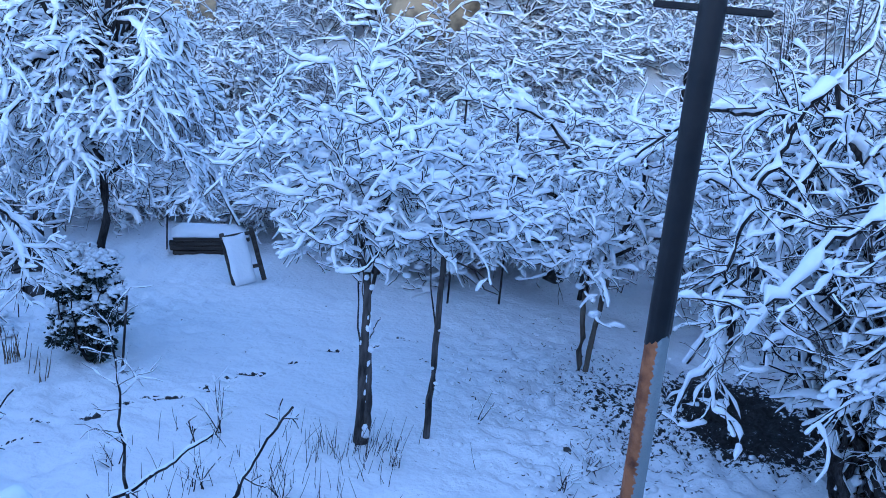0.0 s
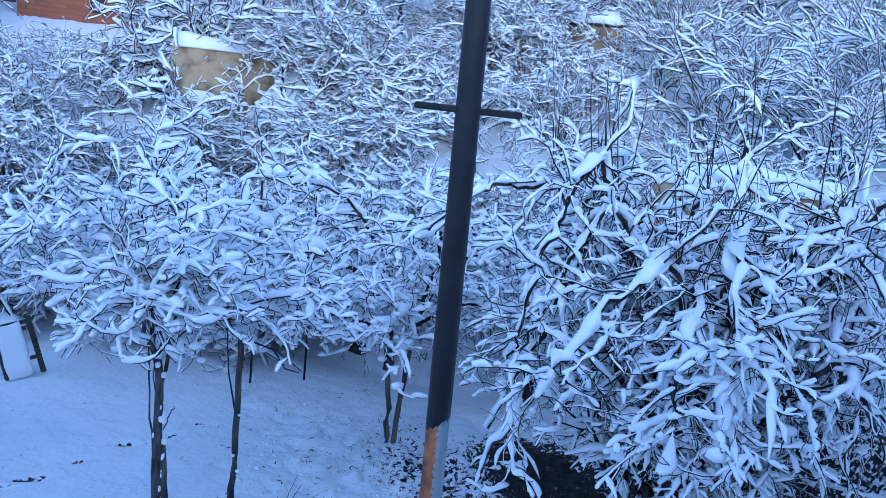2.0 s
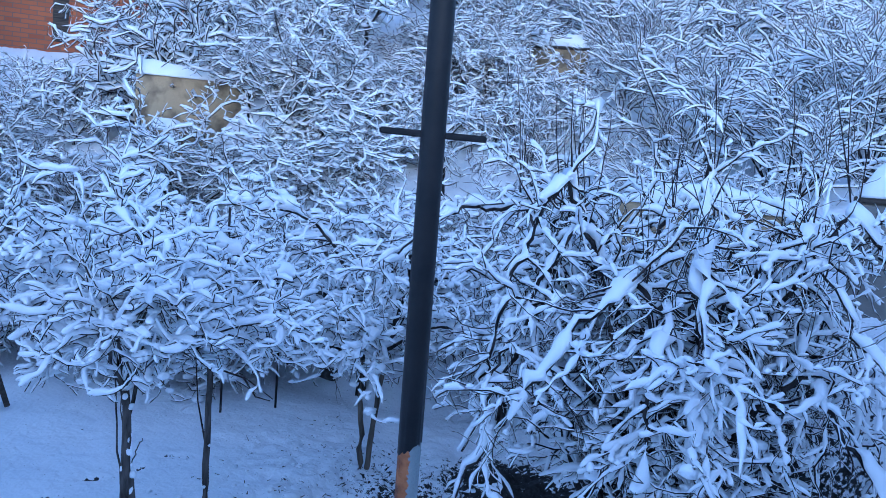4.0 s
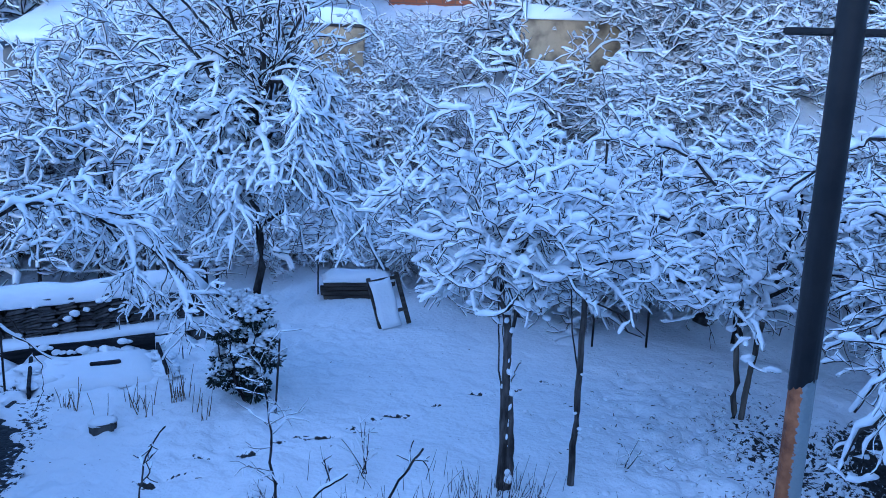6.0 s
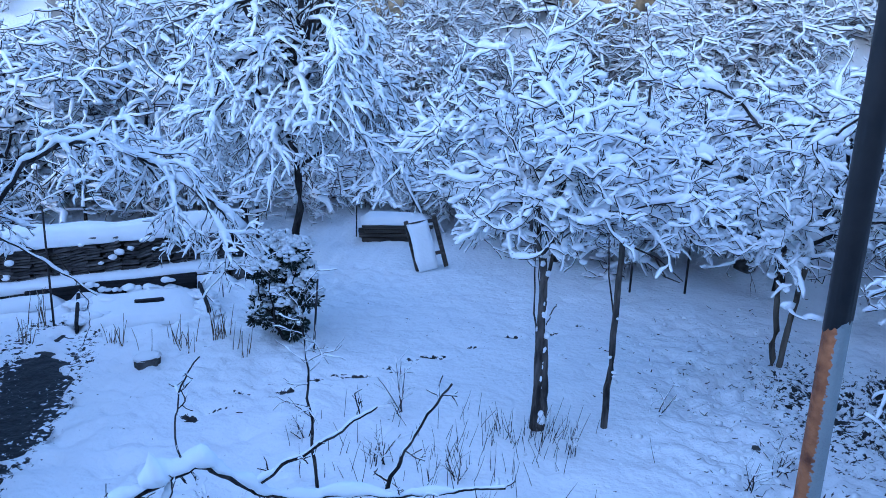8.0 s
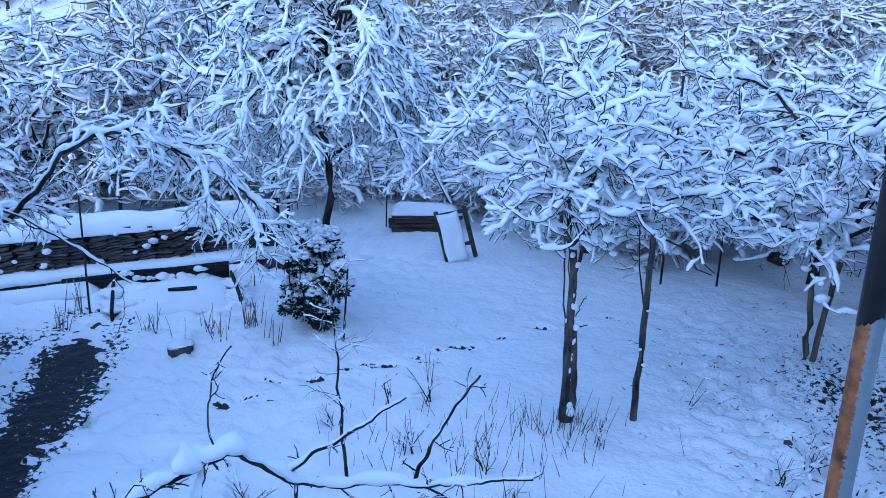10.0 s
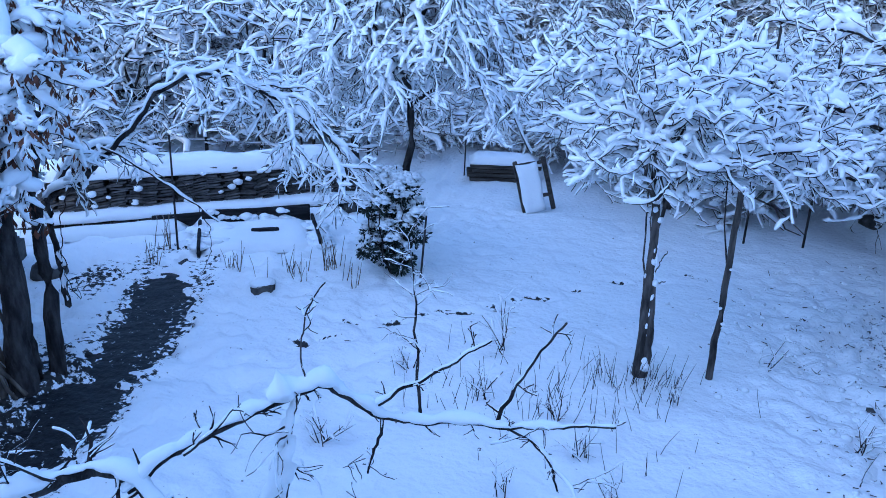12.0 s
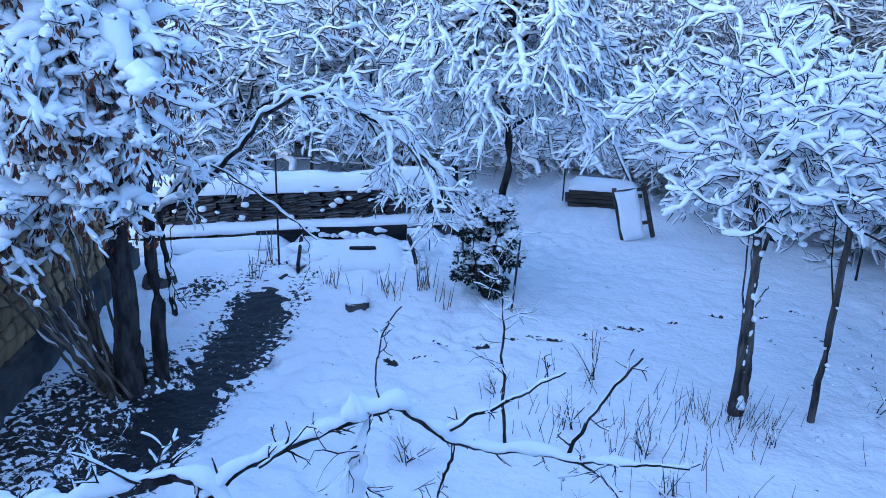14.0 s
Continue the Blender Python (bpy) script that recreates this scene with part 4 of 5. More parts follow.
def arched_tree():
    """A slim tree whose one long limb is bowed over into an arch."""
    x, y = -6.4, 8.5
    rng = np.random.default_rng(51)
    root = thing("arched_tree", x, y, ground_z(x, y), "slim tree bowed over into a long arch by snow", "tree")
    limbs = [([(0, 0, -0.05), (-0.1, 0, 0.8), (-0.1, 0, 1.4)], 0.04, 0.035),
             ([(-0.1, 0, 1.4), (0.5, -0.25, 1.75), (1.05, -0.3, 2.35), (1.45, 0.0, 2.98), (2.05, 0.36, 3.2), (2.65, 0.68, 2.8), (3.1, 0.9, 2.4), (3.3, 1.0, 2.1)], 0.036, 0.012),
             ([(-0.1, 0, 1.4), (0.6, -0.2, 2.15), (1.15, -0.15, 2.2)], 0.025, 0.01),
             ([(2.05, 0.36, 3.15), (2.5, 0.8, 2.6), (2.7, 1.0, 1.9)], 0.016, 0.008),
             ([(2.7, 0.7, 2.75), (3.1, 0.6, 2.35), (3.45, 0.55, 1.9)], 0.016, 0.008)]
    lines, sp = snow_lines(root, limbs, rng, BARK, 0.09, soften=5)
    side, sp_side = snow_lines(root, [([(0.95, -0.3, 2.2), (1.5, -0.1, 1.85), (2.1, 0.1, 1.35)], 0.014, 0.006)], rng, BARK, 0.035)
    part("snow_strip", sp_side.mesh("snow_strip", SNOW), parent=root)
    for bends in ([(0.95, -0.3, 2.2), (1.5, 0.4, 1.65), (1.65, 0.7, 1.0), (1.45, 0.7, 0.4)], [(0.5, -0.25, 1.75), (0.35, -0.3, 1.2), (0.4, -0.35, 0.5), (0.5, -0.3, 0.25), (0.42, -0.3, 0.6)]):
        snow_lines(root, [(bends, 0.008, 0.004)], rng, TWIG, 0.01, "hanging_twig", k=5, fine=0.05)
    levs = shoots_on(lines[1:], 5, 0.55, 50, -1.8, rng, wander=0.36, levels=3, sub=(4, 0.5), low=0.45)
    finish(root, levs, sp, rng, (0.045, 0.036, 0.03), steep=1.2, lumps=60, lump_size=0.05)


arched_tree()


def plum_tree():
    """Old clump: two fused dark trunks, a fan of thin stems and brown leaves under heavy snow."""
    x, y = -5.4, 6.7
    rng = np.random.default_rng(61)
    root = thing("old_plum_tree", x, y, ground_z(x, y), "old many-stemmed tree, brown dead leaves under heavy snow", "tree")
    for bends, r0, r1 in (([(-0.03, -0.1, -0.1), (-0.1, 0, 0.9), (-0.2, 0.1, 2.2), (-0.1, 0.1, 3.2)], 0.15, 0.06), ([(0.1, 0.22, -0.1), (0.08, 0.28, 0.9), (0.02, 0.3, 1.9), (0.3, 0.2, 2.7)], 0.085, 0.05),
                          ([(0.02, 0.05, 0.0), (-0.02, 0.0, 0.8), (-0.16, -0.1, 1.5)], 0.055, 0.04)):
        b = np.array(bends)
        P = np.stack([np.interp(np.linspace(0, len(b) - 1, 14), range(len(b)), b[:, a]) for a in range(3)], -1)
        P[1:] += rng.normal(0, 0.012, (13, 3))
        one_tube("trunk", P, np.linspace(r0, r1, 14) * (1 + rng.normal(0, 0.03, 14)), BARK, root, 12)
    stems = []
    for i in range(24):
        a = math.pi + rng.normal(0.35, 0.6)
        out = 0.25 + 1.0 * rng.random()
        b0 = (-0.15 + rng.normal(0, 0.07), -0.2 + rng.normal(0, 0.09), -0.05)
        stems.append(([b0, (b0[0] + out * 0.5 * math.cos(a), b0[1] + out * 0.5 * math.sin(a), 0.75), (b0[0] + out * math.cos(a), b0[1] + out * math.sin(a), 1.3 + 0.6 * rng.random())], 0.018 + 0.014 * rng.random(), 0.012))
    st, sp = snow_lines(root, stems, rng, BARK_PALE, 0.02, "stem", cover=0.6)
    limbs = []
    for i in range(26):
        a = i * 2.399
        reach, h = 0.4 + 0.6 * rng.random(), 2.25 + 1.8 * rng.random()
        c, s = math.cos(a), math.sin(a)
        limbs.append(([(-0.12, 0.1, h - 0.3), (0.5 * reach * c - 0.3, 0.5 * reach * s, h + 0.45), (0.85 * reach * c - 0.5, 0.85 * reach * s, h + 0.3), (1.1 * reach * c - 0.5, 1.1 * reach * s, h - 0.4)], 0.034, 0.01))
    for i in range(3):
        a = -2.6 + 0.3 * i
        limbs.append(([(-0.2, 0, 1.9), (-0.2 + 0.5 * math.cos(a), 0.5 * math.sin(a), 2.15), (-0.2 + 1.0 * math.cos(a), 1.0 * math.sin(a), 1.75)], 0.02, 0.008))
    lines, sp2 = snow_lines(root, limbs, rng, BARK, 0.17, steep=1.2)
    sp.v += sp2.v
    sp.f += [f + sp.n for f in sp2.f]
    sp.n += sp2.n
    levs = shoots_on(lines, 6, 0.42, 60, -0.8, rng, levels=3, sub=(4, 0.55))
    k = 45
    top = np.concatenate([P[len(P) // 2:] for P, _ in lines])
    blobs(sp, top[rng.integers(0, len(top), k)] + (0, 0, 0.05), 0.08 + 0.1 * rng.random(k), rng, 0.6)
    # curled leaves hang from the shoots
    Q = levs[2][0]
    m = 6500
    pick = rng.integers(0, len(Q), m)
    c = Q[pick, rng.integers(1, 3, m)] + rng.normal(0, 0.02, (m, 3)) - (0, 0, 0.05)
    a, b = unit(rng.normal(size=(m, 3))) * 0.022, np.stack([rng.normal(0, 0.025, m), rng.normal(0, 0.025, m), -rng.uniform(0.06, 0.11, m)], -1)
    V = np.stack([c, c + b * 0.5 + a, c + b, c + b * 0.55 - a], 1).reshape(-1, 3)
    tagged(part("dead_foliage", mesh_from("dead_foliage", V, np.arange(4 * m).reshape(m, 4), DEAD_LEAF, False), parent=root, label="curled red-brown dead leaves"), kind="stuff")
    finish(root, levs, sp, rng, (0.115, 0.075, 0.05), k_snow=5, steep=1.2, lumps=170, lump_size=0.105)


plum_tree()


def sapling():
    x, y = -1.45, 7.15
    rng = np.random.default_rng(71)
    root = thing("sapling", x, y, ground_z(x, y), "thin bare sapling with short twigs and bits of snow", "sapling")
    lines, sp = snow_lines(root, [([(0, 0, -0.05), (-0.06, 0.02, 0.6), (-0.17, 0.1, 1.3), (-0.22, 0.12, 1.85)], 0.019, 0.006)], rng, BARK, 0.02, "trunk")
    levs = shoots_on(lines, 9, 0.32, 65, 0.5, rng, levels=2, low=0.35, sub=(2, 0.5), fine=0.003)
    finish(root, levs, sp, rng, (0.018, 0.01), cover=0.7)


sapling()


def near_branch():
    """The tree under the window, of which the topmost limbs reach into view."""
    x, y = -2.3, 2.6
    rng = np.random.default_rng(81)
    root = thing("tree_below_window", x, y, ground_z(x, y), "crooked fruit tree limb with snow along its upper side", "tree")
    z = np.linspace(-0.1, 2.25, 10)
    P = np.stack([rng.normal(0, 0.02, 10), -0.05 + rng.normal(0, 0.02, 10), z], -1)
    one_tube("trunk", P, np.linspace(0.11, 0.06, 10), BARK, root)
    w = lambda *pts: [(px - x, py - y, pz) for px, py, pz in pts]
    limbs = [(w((-1.3, 2.62, 2.5), (-1.2, 2.7, 2.6), (-1.12, 2.85, 2.62), (-1.03, 2.95, 2.645), (-0.93, 3.06, 2.675), (-0.86, 3.11, 2.7)), 0.016, 0.013),
             (w((-0.93, 3.06, 2.675), (-0.86, 3.11, 2.71), (-0.78, 3.15, 2.74), (-0.68, 3.2, 2.66), (-0.6, 3.25, 2.58), (-0.49, 3.3, 2.555), (-0.29, 3.3, 2.585), (-0.15, 3.3, 2.59), (0.07, 3.25, 2.625), (0.3, 3.2, 2.71)), 0.013, 0.004),
             (w((-0.62, 3.24, 2.6), (-0.54, 3.27, 2.66), (-0.46, 3.3, 2.72), (-0.34, 3.35, 2.79), (-0.2, 3.4, 2.88)), 0.009, 0.004),
             (w((-0.14, 3.3, 2.59), (-0.1, 3.3, 2.72), (-0.04, 3.35, 2.84), (0.08, 3.4, 3.0)), 0.0088, 0.004),
             (w((-0.88, 3.1, 2.68), (-0.87, 3.07, 2.6), (-0.88, 3.04, 2.48), (-0.9, 3.0, 2.25)), 0.012, 0.012),
             (w((-0.14, 3.3, 2.59), (-0.01, 3.26, 2.57), (0.08, 3.22, 2.52), (0.12, 3.2, 2.4)), 0.008, 0.005),
             (w((-0.59, 3.25, 2.56), (-0.6, 3.22, 2.46), (-0.63, 3.2, 2.32)), 0.008, 0.004),
             (w((-2.3, 2.55, 2.2), (-1.8, 2.5, 2.4), (-1.56, 2.6, 2.5), (-1.4, 2.65, 2.55), (-1.27, 2.65, 2.53), (-1.15, 2.62, 2.42), (-1.1, 2.62, 2.2)), 0.03, 0.018),
             (w((-0.84, 3.1, 2.76), (-0.88, 3.15, 2.85), (-0.86, 3.18, 3.0), (-0.8, 3.2, 3.12)), 0.0038, 0.0026),
             (w((-1.54, 2.6, 2.5), (-1.62, 2.53, 2.58), (-1.7, 2.5, 2.63), (-1.76, 2.48, 2.65)), 0.007, 0.004),
             (w((-1.15, 2.74, 2.6), (-1.08, 2.78, 2.66), (-1.0, 2.84, 2.76)), 0.006, 0.003)]
    lines, sp = [], Pile()
    for b, r0, r1 in limbs:
        hang = r0 == r1
        got, q = snow_lines(root, [(b, r0, r1)], rng, BARK, 0.0, k=9, crook=0.0035, fine=0.022, soften=5)
        (P, R), = got
        start = np.clip(np.linspace(0.05, 7, len(P)), 0, 1) if hang else 1.0
        run, off = np.arange(len(P)) * 0.022, r0 * 900 + len(lines) * 3.7
        swell = 0.12 + 1.5 * vnoise(run, 0 * R + off, 0.1, 61) ** 1.5 + 1.1 * vnoise(run, 0 * R + off + 1.5, 0.045, 62) ** 2 - 0.3 * vnoise(run, 0 * R + off + 2.5, 0.03, 63)
        swell = np.clip(np.convolve(np.pad(swell, 2, "edge"), np.array([1, 2, 3, 2, 1]) / 9, "valid"), 0.08, 1.9) * start
        sp.snow(P[None], R[None], 0.05 if r0 > 0.02 else 0.042 if r0 == 0.016 else 0.068 if r0 == 0.013 else 0.06 if hang else 0.05 if r0 == 0.009 else 0.012 if r0 == 0.0088 else 0.03, rng, 11, 1.0, steep=0.3 if hang else 1.6, bare_below=0.0115, swell=swell[None])
        lines.append((P, R))
    levs = shoots_on(lines, 10, 0.08, 62, -0.1, rng, wander=0.6, levels=2, low=0.05, sub=(2, 0.5), fine=0.0026)
    # a thick cushion of snow clings down the hanging limb
    drop = lines[4][0]
    u = np.linspace(0, 1, 26)
    C = np.stack([np.interp(u, np.linspace(0, 1, len(drop)), drop[:, a]) for a in range(3)], -1) + np.stack([-0.02 - 0.035 * u, 0 * u - 0.015, 0 * u - 0.03], -1)
    C[:, 0] += 0.03 * (vnoise(u * 0.5, 0 * u, 0.09, 71) - 0.5)
    sp.tubes(C[None], (np.clip(np.minimum(u * 5, 1), 0.15, 1) * (0.016 + 0.014 * u + 0.02 * vnoise(u * 0.5, 0 * u, 0.055, 72)))[None], 12)
    fans = shoots_on([lines[6], lines[4], lines[5], lines[7]], 9, 0.22, 55, -0.3, rng, levels=2, low=0.2, sub=(4, 0.5), fine=0.0022)
    finish(root, levs + fans, sp, rng, (0.006, 0.004, 0.012, 0.008), cover=0.6, lumps=0)


near_branch()


def small_shrub(name, x, y, seed, stems, height, label, snow=0.03, spread_r=0.12, lean=0.25, group="", kind="", mat_=DRY, side=0, category="shrub"):
    """A clump of thin stems, with side twigs if asked for."""
    rng = np.random.default_rng(seed)
    z = ground_z(x, y)
    a, r = rng.random(stems) * 6.28, spread_r * np.sqrt(rng.random(stems))
    s = np.stack([r * np.cos(a), r * np.sin(a), np.full(stems, -0.04)], -1)
    w = np.stack([rng.normal(0, lean, stems), rng.normal(0, lean, stems), np.ones(stems)], -1)
    Q = grow(s, w, height * (0.45 + 0.75 * rng.random(stems)), 5, 0.08, 0.0, rng)
    QR = taper(np.full(stems, 0.0075), np.full(stems, 0.003), 5)
    root = thing(name, x, y, z, label, category, group, kind=kind)
    tw, sp = Pile(), Pile()
    tw.tubes(Q, QR, 4)
    sp.snow(Q, QR, snow, rng, 5, 0.5)
    if side:
        s2, w2, r2, _ = spread(Q, QR, side, 0.3, 1.0, 50, rng)
        Q2 = grow(s2, w2, height * 0.35 * (0.5 + rng.random(len(s2))), 4, 0.1, 0, rng)
        tw.tubes(Q2, taper(r2 * 0.7, r2 * 0.35, 4), 3)
        sp.snow(Q2, taper(r2 * 0.7, r2 * 0.35, 4), snow, rng, 5, 0.6)
    tagged(part("stem_tuft", tw.mesh("stem_tuft", mat_), parent=root), kind="stuff")
    tagged(part("snow_dusting", sp.mesh("snow_dusting", SNOW), parent=root), kind="stuff")
    return root


def evergreen():
    x, y = -2.87, 10.75
    rng = np.random.default_rng(91)
    root = thing("evergreen_shrub", x, y, ground_z(x, y), "dark green evergreen shrub with clumps of snow", "shrub")
    stems = [([(0, 0, -0.05), (0.3 * math.cos(a), 0.3 * math.sin(a), 0.6), (0.42 * math.cos(a), 0.42 * math.sin(a), 1.1)], 0.016, 0.006) for a in np.arange(7) * 0.9]
    stems.append(([(0, 0, -0.05), (0, 0, 0.7), (0.03, 0, 1.55)], 0.02, 0.006))
    lines, sp = snow_lines(root, stems, rng, BARK, 0.01, "stem")
    # leaves and snow sit in uneven tufts
    k, per = 62, 120
    t = np.linspace(0.02, 1.0, k)
    ang = np.arange(k) * 2.399 + rng.normal(0, 0.3, k)
    wide = 0.38 * (1.1 - 0.35 * t) * (0.55 + 0.5 * np.sin(np.pi * np.clip(0.18 + 0.72 * t, 0, 1))) * rng.uniform(0.3, 1.15, k)
    T = np.stack([wide * np.cos(ang), wide * np.sin(ang), 0.08 + 1.28 * t + rng.normal(0, 0.1, k)], -1)
    T[:, :2] += rng.normal(0, 0.075, (k, 2))
    m = k * per
    u = unit(rng.normal(size=(m, 3)))
    c = np.repeat(T, per, axis=0) + u * (rng.random(m) ** 0.5 * np.repeat(rng.uniform(0.06, 0.13, k), per))[:, None]
    c[:, 2] = np.maximum(c[:, 2], 0.03)
    a, d = unit(rng.normal(size=(m, 3))) * 0.018, unit(u + (0, 0, 0.15)) * 0.065
    V = np.stack([c, c + d * 0.5 + a, c + d, c + d * 0.5 - a], 1).reshape(-1, 3)
    part("foliage", mesh_from("foliage", V, np.arange(4 * m).reshape(m, 4), GREEN_LEAF, False), parent=root, label="dark glossy evergreen leaves")["kind"] = "stuff"
    up = (u[:, 2] > 0.15) & (c[:, 2] > 0.26) & (rng.random(m) < 0.24 + 0.42 * c[:, 2])
    blobs(sp, c[up] + u[up] * 0.05 + (0, 0, 0.04), 0.018 + 0.042 * rng.random(int(up.sum())) ** 1.5, rng, 0.6, 1)
    big = T[:, 2] > 0.45
    blobs(sp, T[big] + (0, 0, 0.1), 0.03 + 0.045 * rng.random(int(big.sum())), rng, 0.6)
    tagged(part("snow_load", sp.mesh("snow_load", SNOW), parent=root, label="clumps of fresh snow"), kind="stuff")


evergreen()


# ---- stacked tiles on the terrace, garden bed, planter ----
TERR_A, TERR_B = np.array((-8.9, 9.9)), np.array((-4.1, 13.35))
TERR_L = float(np.hypot(*(TERR_B - TERR_A)))
TERR_RZ = math.degrees(math.atan2(*(TERR_B - TERR_A)[::-1]))


def terrace():
    mid = (TERR_A + TERR_B) / 2
    ob = thing("terrace_edge", mid[0], mid[1], 0.0, "low dark stone terrace edge under a bed of snow", "terrace", rz=TERR_RZ, kind="structure")
    rng = np.random.default_rng(66)
    x = -TERR_L / 2
    while x < TERR_L / 2 - 0.1:
        w, h = rng.uniform(0.22, 0.5), rng.uniform(0.1, 0.19)
        part("stone", box(w - 0.02, 0.28, h + 0.16, x + w / 2, 0.16 + rng.normal(0, 0.015), (h - 0.16) / 2, 0.03, pose(0, 0, 0, 0, rng.normal(0, 2), rng.normal(0, 3))), ROCK, ob)
        x += w
    part("dark_face", box(2.5, 0.05, 0.36, 0.65, -0.01, 0.02, 0.008), WET_BOARD, ob, "black wet board face")
    part("fill", box(TERR_L, 2.4, 0.3, 0, 1.5, 0.01, 0.02), SNOW, ob)
    part("snow_bed", snow_slab(TERR_L, 2.7, 0.09, 23, over=0.02, ny=20), parent=ob, label="snow lying over the terrace", matrix=pose(0, 1.36, 0.16))
    part("drift", snow_slab(2.6, 0.3, 0.13, 24, ny=6), parent=ob, label="low drift of snow against the stones", matrix=pose(-1.4, -0.08, -0.02))
    part("drift", snow_slab(1.2, 0.26, 0.15, 26, ny=6), parent=ob, matrix=pose(1.9, -0.06, -0.02))
    part("drift", snow_slab(0.9, 0.26, 0.16, 27, ny=6), parent=ob, matrix=pose(0.5, -0.06, -0.02))


terrace()


def tile_stack():
    d = unit(TERR_B - TERR_A)
    nrm = np.array((-d[1], d[0]))
    a = TERR_A + d * 0.75 + nrm * 0.45
    L = 5.05
    mid = a + d * L / 2
    ob = thing("tile_stack", mid[0], mid[1], 0.2, "long sagging stack of old clay roof tiles under deep snow", "tile stack", rz=TERR_RZ)
    bm = box(0.252, 0.24, 0.03, bevel=0.007)
    me = bpy.data.meshes.new("tile")
    bm.to_mesh(me)
    bm.free()
    me.materials.append(TILE)
    rng = np.random.default_rng(101)
    cols = 20
    for c in range(cols):
        x = -L / 2 + (c + 0.5) * L / cols
        n = 13 + int(rng.integers(-2, 3)) - (3 if c == 0 else 0)
        tilt = rng.normal(0, 5) - 3
        for r in range(n):
            z = 0.02 + r * 0.042
            part("tile", me, parent=ob, matrix=pose(x + 0.02 * rng.normal() + 0.006 * r * math.sin(c * 1.7), 0.02 * rng.normal() + 0.006 * r, z, rng.normal(0, 3), tilt + rng.normal(0, 2.5), rng.normal(0, 6)))
    part("snow_cover", snow_slab(L + 0.1, 0.55, 0.25, 25, ny=9), parent=ob, label="deep rounded bed of snow", matrix=pose(0, 0.22, 0.53))
    part("back_fill", box(L - 0.2, 0.3, 0.46, 0, 0.34, 0.23, 0.03), ROCK, ob)
    sp = Pile()
    k = 22
    C = np.stack([rng.uniform(-L / 2, L / 2, k), np.full(k, -0.1), rng.uniform(0.08, 0.55, k)], -1)
    blobs(sp, C, 0.03 + 0.05 * rng.random(k), rng, 0.7)
    tagged(part("snow_dusting", sp.mesh("snow_dusting", SNOW), parent=ob), kind="stuff")


tile_stack()


def garden_bed():
    """Board-edged bed in front of the terrace, half filled with snow."""
    ob = thing("garden_bed", -5.2, 11.35, 0.0, "board-edged garden bed filled with lumpy snow", "garden bed", rz=TERR_RZ - 7)
    for nm, bm in (("side_board", box(0.05, 1.3, 0.17, -0.88, 0.1, 0.04, 0.008)), ("side_board", box(0.05, 1.3, 0.2, 0.88, 0.1, 0.05, 0.008)),
                   ("back_board", box(1.7, 0.06, 0.34, 0, 0.78, 0.09, 0.008)), ("loose_board", box(0.42, 0.1, 0.1, 0.1, 0.15, 0.08, 0.01))):
        part(nm, bm, WET_BOARD, ob, "dark weathered board")
    part("snow_fill", snow_slab(1.66, 1.2, 0.12, 33, ny=14), parent=ob, matrix=pose(0.0, 0.1, -0.04))
    rng = np.random.default_rng(44)
    for k in range(34):
        sp = Pile()
        q = 0.06 + 0.1 * rng.random()
        blobs(sp, [(0, 0, 0), (q, 0.3 * q, -0.01), (-0.7 * q, 0.4 * q, -0.01)], [q, 0.7 * q, 0.6 * q], rng, 0.38)
        part("snow_lump", sp.mesh("snow_lump", SNOW), parent=ob, matrix=pose(rng.choice((-0.88, 0.88, rng.uniform(-0.8, 0.8))), rng.uniform(-0.5, 0.55), 0.03 + 0.07 * rng.random()))
    for k in range(12):
        sp = Pile()
        q = 0.05 + 0.07 * rng.random()
        blobs(sp, [(0, 0, 0), (q, 0.02, -0.02)], [q, 0.7 * q], rng, 0.55)
        part("snow_lump", sp.mesh("snow_lump", SNOW), parent=ob, matrix=pose(rng.uniform(-0.8, 0.8), 0.735, rng.uniform(0.06, 0.26)))


garden_bed()


def planter():
    ob = thing("planter", -4.3, 9.62, ground_z(-4.3, 9.62) - 0.045, "small low grey planter filled with snow", "planter")
    bm = bmesh.new()
    bmesh.ops.create_cone(bm, cap_ends=True, segments=6, radius1=0.16, radius2=0.17, depth=0.15)
    bmesh.ops.bevel(bm, geom=bm.edges[:], offset=0.012, segments=2, affect="EDGES")
    bmesh.ops.translate(bm, vec=(0, 0, 0.05), verts=bm.verts)
    part("bowl", bm, ROCK, ob)
    rng = np.random.default_rng(7)
    sp = Pile()
    blobs(sp, [(0, 0.02, 0.115), (-0.08, -0.03, 0.125), (0.07, 0.06, 0.12)], [0.15, 0.08, 0.09], rng, 0.4)
    part("snow", sp.mesh("snow", SNOW), parent=ob)
    tw = Pile()
    Q = grow(np.array([(-0.1, 0, 0.2), (0.06, 0.02, 0.2)]), np.array([(-0.2, 0, 1.0), (0.1, 0, 1.0)]), 0.3, 5, 0.08, 0, rng)
    tw.tubes(Q, taper([0.005, 0.005], [0.003, 0.003], 5), 4)
    tagged(part("stem_tuft", tw.mesh("stem_tuft", DRY), parent=ob), kind="stuff")


planter()


